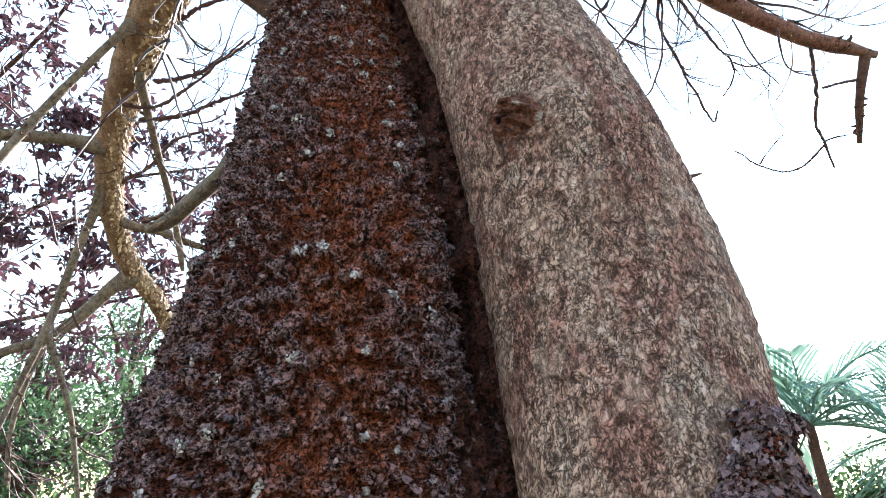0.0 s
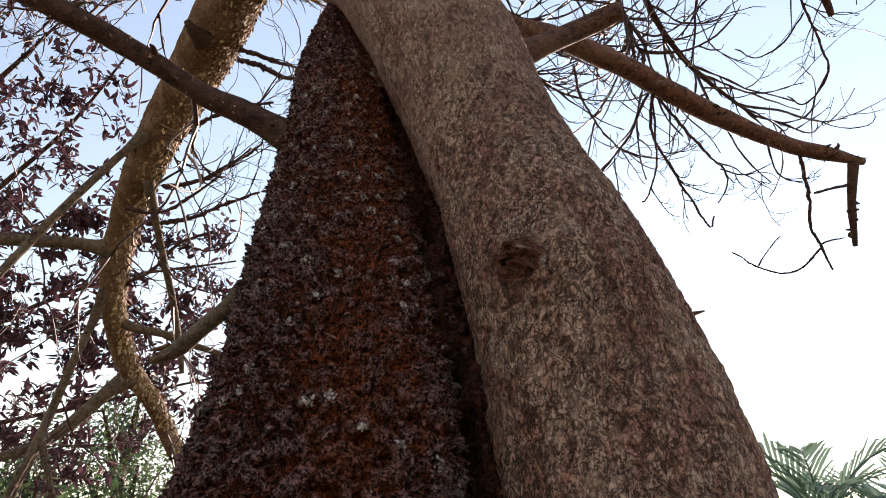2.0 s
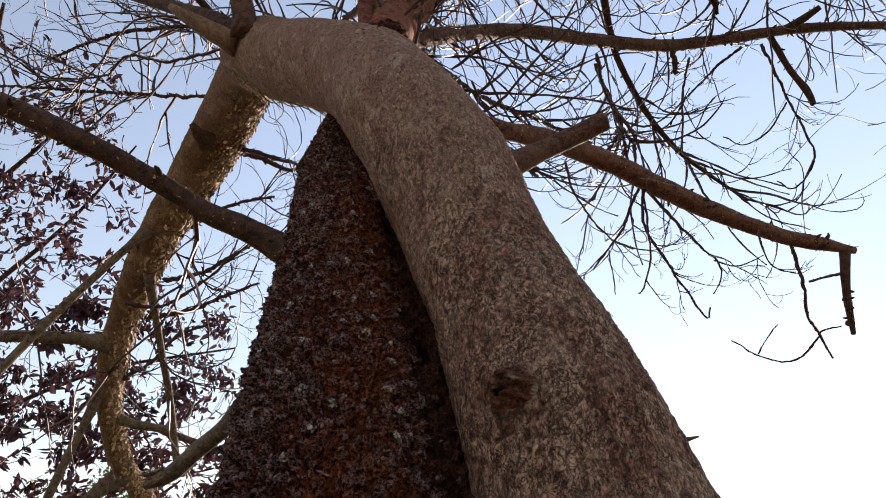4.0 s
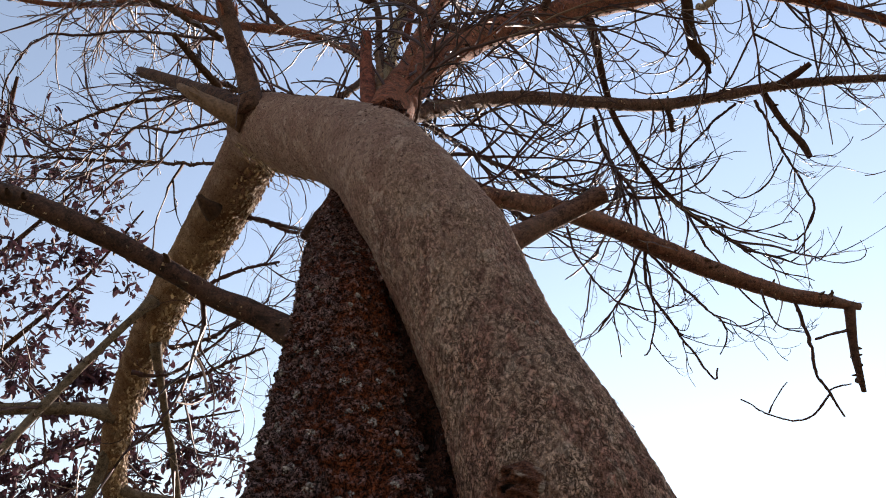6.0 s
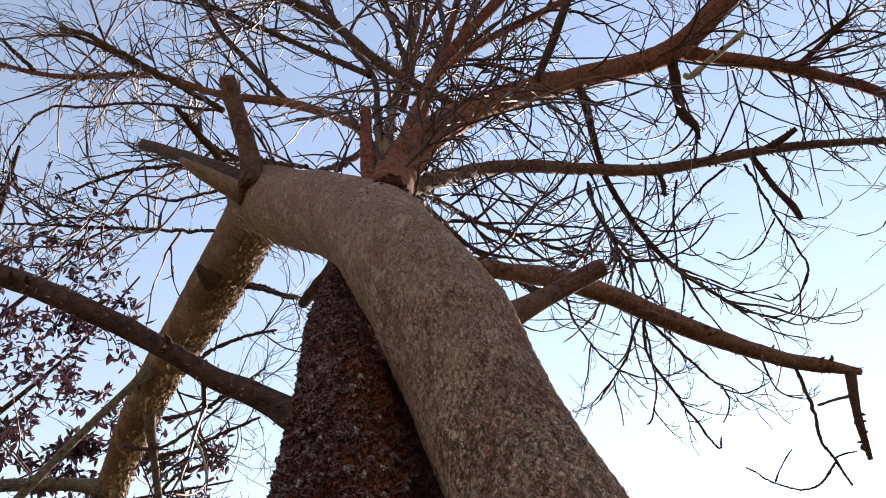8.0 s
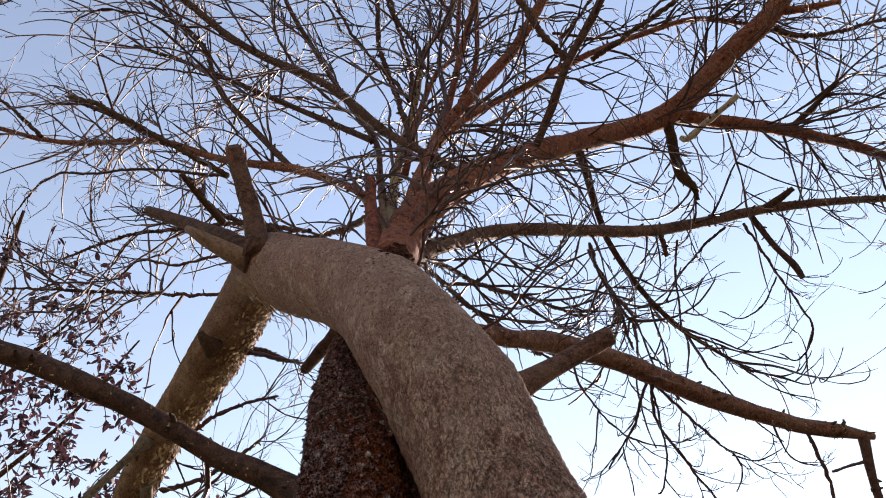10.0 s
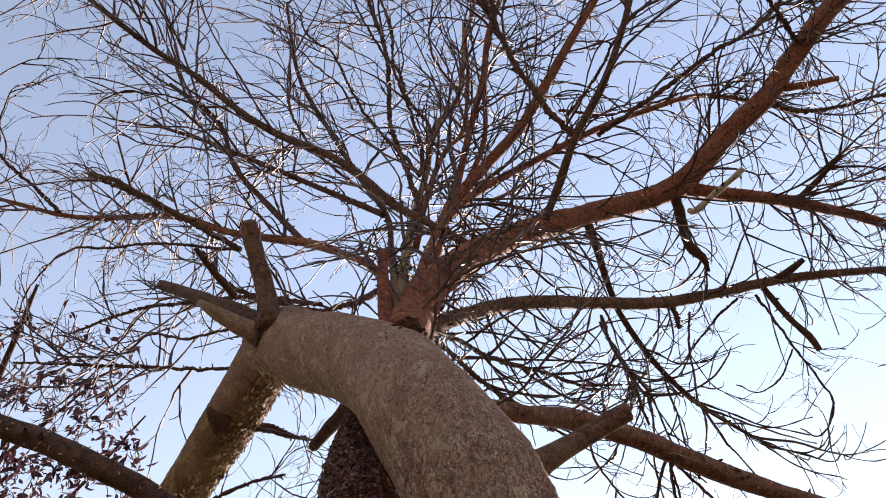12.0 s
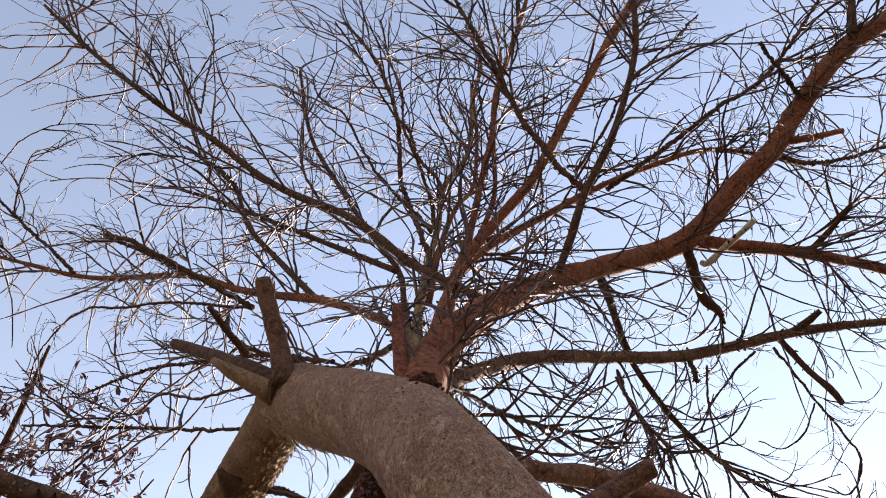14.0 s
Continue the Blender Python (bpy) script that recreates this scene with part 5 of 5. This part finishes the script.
limb("branch", tree, TWIG, [(-3.15, 5.56, 4.50, 0.024), (-2.87, 5.59, 4.71, 0.019), (-2.63, 5.54, 5.00, 0.017), (-2.33, 5.57, 5.15, 0.014)], "", (4, 0.7, "out", (0.2, 1.0), 0.0055))
limb("limb", tree, GREY, [(-3.13, 5.29, 4.76, 0.121), (-3.29, 5.19, 4.76, 0.066), (-3.48, 5.08, 4.73, 0.061), (-3.84, 4.88, 4.64, 0.056), (-4.27, 4.70, 4.55, 0.048)], "", (11, 0.9, "out", (0.25, 1.0), 0.0070))
limb("branch", tree, GREY, [(-2.59, 4.33, 5.36, 0.071), (-2.68, 4.29, 5.18, 0.039), (-2.86, 4.28, 4.87, 0.035), (-3.00, 4.26, 4.59, 0.034), (-3.13, 4.23, 4.29, 0.033), (-3.24, 4.19, 3.99, 0.033), (-3.41, 4.15, 3.55, 0.030)], "", (7, 0.8, "out", (0.25, 1.0), 0.0070))
limb("branch", tree, GREY, [(-2.63, 4.65, 5.12, 0.054), (-2.63, 4.94, 4.91, 0.036), (-2.61, 5.26, 4.64, 0.033), (-2.58, 5.55, 4.38, 0.032), (-2.54, 5.87, 3.99, 0.035), (-2.51, 5.96, 3.79, 0.021)], "", (5, 0.7, "hang", (0.25, 1.0), 0.0070))
limb("branch", tree, GREY, [(-3.24, 5.85, 4.31, 0.073), (-3.02, 5.89, 4.23, 0.047), (-2.79, 6.01, 4.22, 0.041), (-2.54, 6.15, 4.16, 0.034), (-2.23, 6.29, 4.10, 0.025)])
limb("branch", tree, GREY, [(-3.18, 5.47, 4.63, 0.070), (-3.30, 5.61, 4.23, 0.043), (-3.44, 5.71, 3.80, 0.040), (-3.59, 5.82, 3.23, 0.037), (-3.72, 5.86, 2.77, 0.030), (-3.83, 5.87, 2.33, 0.025), (-3.95, 5.83, 1.82, 0.018)], "", (9, 0.8, "out", (0.25, 1.0), 0.0070))
limb("branch", tree, GREY, [(-3.61, 5.83, 3.18, 0.036), (-3.49, 5.99, 2.80, 0.028), (-3.37, 6.13, 2.42, 0.026), (-3.26, 6.25, 1.89, 0.022), (-3.18, 6.30, 1.52, 0.015)], "", (5, 0.7, "hang", (0.25, 1.0), 0.0070))
limb("limb", tree, GREY, [(-3.19, 6.41, 3.93, 0.130), (-3.37, 6.37, 3.77, 0.074), (-3.59, 6.35, 3.49, 0.065), (-3.79, 6.30, 3.26, 0.057), (-4.02, 6.19, 3.10, 0.046), (-4.38, 6.00, 2.90, 0.031)], "", (7, 0.8, "out", (0.25, 1.0), 0.0070))
limb("branch", tree, GREY, [(-3.87, 6.27, 3.19, 0.039), (-3.97, 6.30, 2.76, 0.028), (-4.02, 6.34, 2.34, 0.025), (-3.98, 6.41, 1.85, 0.020)], "", (4, 0.7, "out", (0.25, 1.0), 0.0070))


# ---- neighbouring plants ----
def leafy(parent, rng, lines, count, size, material, label, spread=0.25, droop=0.5, broad=1.0):
    """Leaves scattered round twig lines (n, k, 3)."""
    n, k, _ = lines.shape
    i, j = rng.integers(0, n, count), rng.integers(2, k, count)
    v, f = leaves_at(rng, lines[i, j] + rng.normal(0, spread, (count, 3)), size, droop, 1.0, broad)
    part("foliage", mesh_of("foliage", v, f, False), material, parent, label, "stuff")


def branchy(parent, rng, centre, reach, count, thick, material, k=9, up=0.3):
    """Branches and twigs that fan out from a point. Returns the twig lines."""
    start = np.array(centre) + rng.normal(0, 0.15, (count, 3)) * np.array(reach)
    way = unit(rng.normal(0, 1, (count, 3)) * np.array(reach) + UP * up)
    size = rng.uniform(0.5, 1.1, count) * np.mean(reach)
    first = wander(rng, start, way, size, rng.normal(0, 0.5, (count, 3)) - UP * 0.15, k)
    v, f = tubes(first, thick * np.linspace(1, 0.3, k)[None] * np.ones((count, 1)), 4)
    m = count * 4
    own, knot = rng.integers(0, count, m), rng.integers(2, k - 1, m)
    tip = unit(first[own, knot + 1] - first[own, knot])
    second = wander(rng, first[own, knot], tip + rng.normal(0, 0.6, (m, 3)), size[own] * rng.uniform(0.25, 0.6, m), rng.normal(0, 0.5, (m, 3)), k)
    v2, f2 = tubes(second, thick * 0.45 * np.linspace(1, 0.4, k)[None] * np.ones((m, 1)))
    part("spray", mesh_of("spray", np.vstack((v, v2)), np.vstack((f, f2 + len(v)))), material, parent, "", "stuff")
    return np.concatenate((first, second))


def red_leaf_tree():
    rng = np.random.default_rng(21)
    ob = thing("tree", (-8.6, 9.6, 0), "tree with sparse purple-brown leaves on thin dark twigs", "tree")
    limb("trunk", ob, DARK, [(-8.6, 9.6, -0.2, 0.20), (-8.5, 9.4, 2.0, 0.16), (-8.0, 8.8, 4.0, 0.12), (-7.0, 7.2, 6.4, 0.08), (-6.1, 5.6, 8.4, 0.05), (-5.6, 4.6, 9.4, 0.02)])
    limb("limb", ob, DARK, [(-8.2, 9.0, 3.4, 0.07), (-6.6, 8.9, 4.0, 0.04), (-4.9, 8.9, 4.4, 0.025), (-3.2, 8.9, 4.8, 0.012)])
    limb("limb", ob, DARK, [(-7.9, 8.7, 4.2, 0.07), (-6.4, 8.3, 5.2, 0.04), (-4.8, 8.1, 5.9, 0.025), (-3.0, 8.2, 6.3, 0.012)])
    limb("limb", ob, DARK, [(-7.4, 7.9, 5.5, 0.06), (-6.2, 7.2, 6.6, 0.04), (-5.0, 6.6, 7.4, 0.025), (-4.1, 6.0, 8.2, 0.012)])
    limb("limb", ob, DARK, [(-6.6, 6.5, 7.3, 0.05), (-5.6, 6.0, 7.8, 0.03), (-4.8, 5.6, 8.4, 0.012)])
    crown = (((-5.6, 4.4, 8.8), (-4.1, 5.4, 9.0), (-5.6, 8.0, 3.4), (-4.0, 8.9, 3.6), 5, 12), ((-4.4, 7.4, 6.6), (-3.05, 8.0, 6.7), (-4.2, 8.6, 4.3), (-2.8, 9.1, 4.4), 4, 5))
    for a, b, c, d, wide, tall in crown:
        a, b, c, d = (np.array(q) for q in (a, b, c, d))
        for i in range(wide):
            for j in range(tall):
                u, w = (i + rng.uniform(0.1, 0.9)) / wide, (j + rng.uniform(0.1, 0.9)) / tall
                centre = (a * (1 - u) + b * u) * (1 - w) + (c * (1 - u) + d * u) * w
                centre = centre * rng.uniform(0.95, 1.06)
                lines = branchy(ob, rng, centre, (0.45, 0.45, 0.45), 4, 0.009, TWIG, 9, -0.1)
                leafy(ob, rng, lines, int(rng.uniform(45, 120) * (1.0 if tall < 9 else min(1.2, 0.12 + 2.0 * w))), 0.122, LEAF_RED, "small curled purple-brown leaves", 0.05, 0.7, 0.85)


def green_tree(place, height, spread, count, seed, size=0.16):
    rng = np.random.default_rng(seed)
    x, y, _ = place
    # one label for the trees in view and the three added out of view
    ob = thing("tree", place, "leafy green tree with light showing through its crown", "tree", "green trees behind")
    limb("trunk", ob, DARK, [(x, y, -0.2, 0.2), (x + 0.2, y, height * 0.35, 0.15), (x, y + 0.2, height * 0.7, 0.09), (x + 0.1, y, height * 0.95, 0.03)])
    for k in range(4):
        a = k * 1.6 + seed
        limb("limb", ob, DARK, [(x + 0.1, y, height * (0.35 + 0.1 * k), 0.09), (x + spread * 0.4 * math.cos(a), y + spread * 0.4 * math.sin(a), height * (0.5 + 0.1 * k), 0.06), (x + spread * 0.8 * math.cos(a), y + spread * 0.8 * math.sin(a), height * (0.58 + 0.1 * k), 0.02)])
    lines = branchy(ob, rng, (x, y, height * 0.68), (spread, spread, height * 0.32), 46, 0.02, TWIG)
    leafy(ob, rng, lines, count, size, LEAF_GREEN, "bright green leaves", 0.28, 0.3)


def palm_tree(place, height, seed, fronds=16, size=2.1):
    rng = np.random.default_rng(seed)
    x, y, _ = place
    ob = thing("palm_tree", place, "blue-green palm with stiff spiky fronds", "palm")
    limb("trunk", ob, DARK, [(x, y, -0.2, 0.12), (x + 0.05, y, height * 0.5, 0.08), (x, y, height - 0.2, 0.07), (x, y, height + 0.2, 0.04)])
    for k in range(fronds):
        a = k * 2.4 + rng.uniform(-0.3, 0.3)
        rise = rng.uniform(-0.9, 2.1)
        out = np.array((math.cos(a), math.sin(a), 0.0))
        line = wander(rng, np.array([[x, y, height]]), (out + UP * rise)[None], np.array([size * rng.uniform(0.8, 1.1)]), (-UP * 0.35 + out * 0.2)[None], 14, 0.015)
        v, f = tubes(line, 0.022 * np.linspace(1, 0.25, 14)[None], 5)
        frond = part("frond", mesh_of("frond", v, f), PALM, ob, "arching palm frond" if k == 0 else "")
        t = unit(np.gradient(line[0], axis=0))
        for s in np.linspace(0.20, 0.99, 13):
            i = s * 13
            b = int(i)
            p = line[0][b] + (line[0][min(b + 1, 13)] - line[0][b]) * (i - b)
            side = unit(np.cross(t[b], UP))
            for sign in (-1, 1):
                ln = size * 0.46 * math.sin(math.pi * (0.16 + 0.74 * s)) * rng.uniform(0.85, 1.1)
                w = unit(side * sign * 0.62 + t[b] * 0.9 + UP * rng.uniform(0.0, 0.25))
                e = unit(np.cross(w, UP + rng.normal(0, 0.3, 3))) * 0.027
                q = p + w * ln * 0.45
                q2 = p + w * ln * 0.78 - UP * ln * rng.uniform(0.02, 0.10)
                tip = p + w * ln - UP * ln * rng.uniform(0.06, 0.30)
                blade = np.array((p - e * 0.6, p + e * 0.6, q - e, q + e, q2 - e * 0.7, q2 + e * 0.7, tip))
                part("leaflet", mesh_of("leaflet", blade, np.array(((0, 1, 3), (0, 3, 2), (2, 3, 5), (2, 5, 4), (4, 5, 6))), False), PALM, frond)


red_leaf_tree()
green_tree((-9.0, 14.4, 0), 5.8, 1.7, 2600, 3, 0.12)
green_tree((-7.0, 15.2, 0), 5.2, 1.5, 2600, 8, 0.12)
green_tree((-8.2, 17.0, 0), 8.2, 1.7, 1700, 14, 0.13)
palm_tree((5.25, 9.5, 0), 2.85, 5, 21, 1.5)
palm_tree((6.75, 9.8, 0), 2.75, 6, 21, 1.7)
green_tree((6.9, 11.2, 0), 2.3, 1.1, 2200, 31, 0.12)
green_tree((-9.6, 13.0, 0), 3.9, 1.6, 2300, 35, 0.12)
green_tree((-7.6, 12.6, 0), 4.2, 1.9, 2600, 41, 0.12)
# three unseen trees, added behind the camera to hold back low sky light
green_tree((-5.0, -10.0, 0), 4.0, 2.6, 3000, 51, 0.26)
green_tree((0.5, -10.6, 0), 4.2, 2.8, 3000, 52, 0.26)
green_tree((5.6, -9.6, 0), 4.0, 2.7, 3000, 53, 0.26)
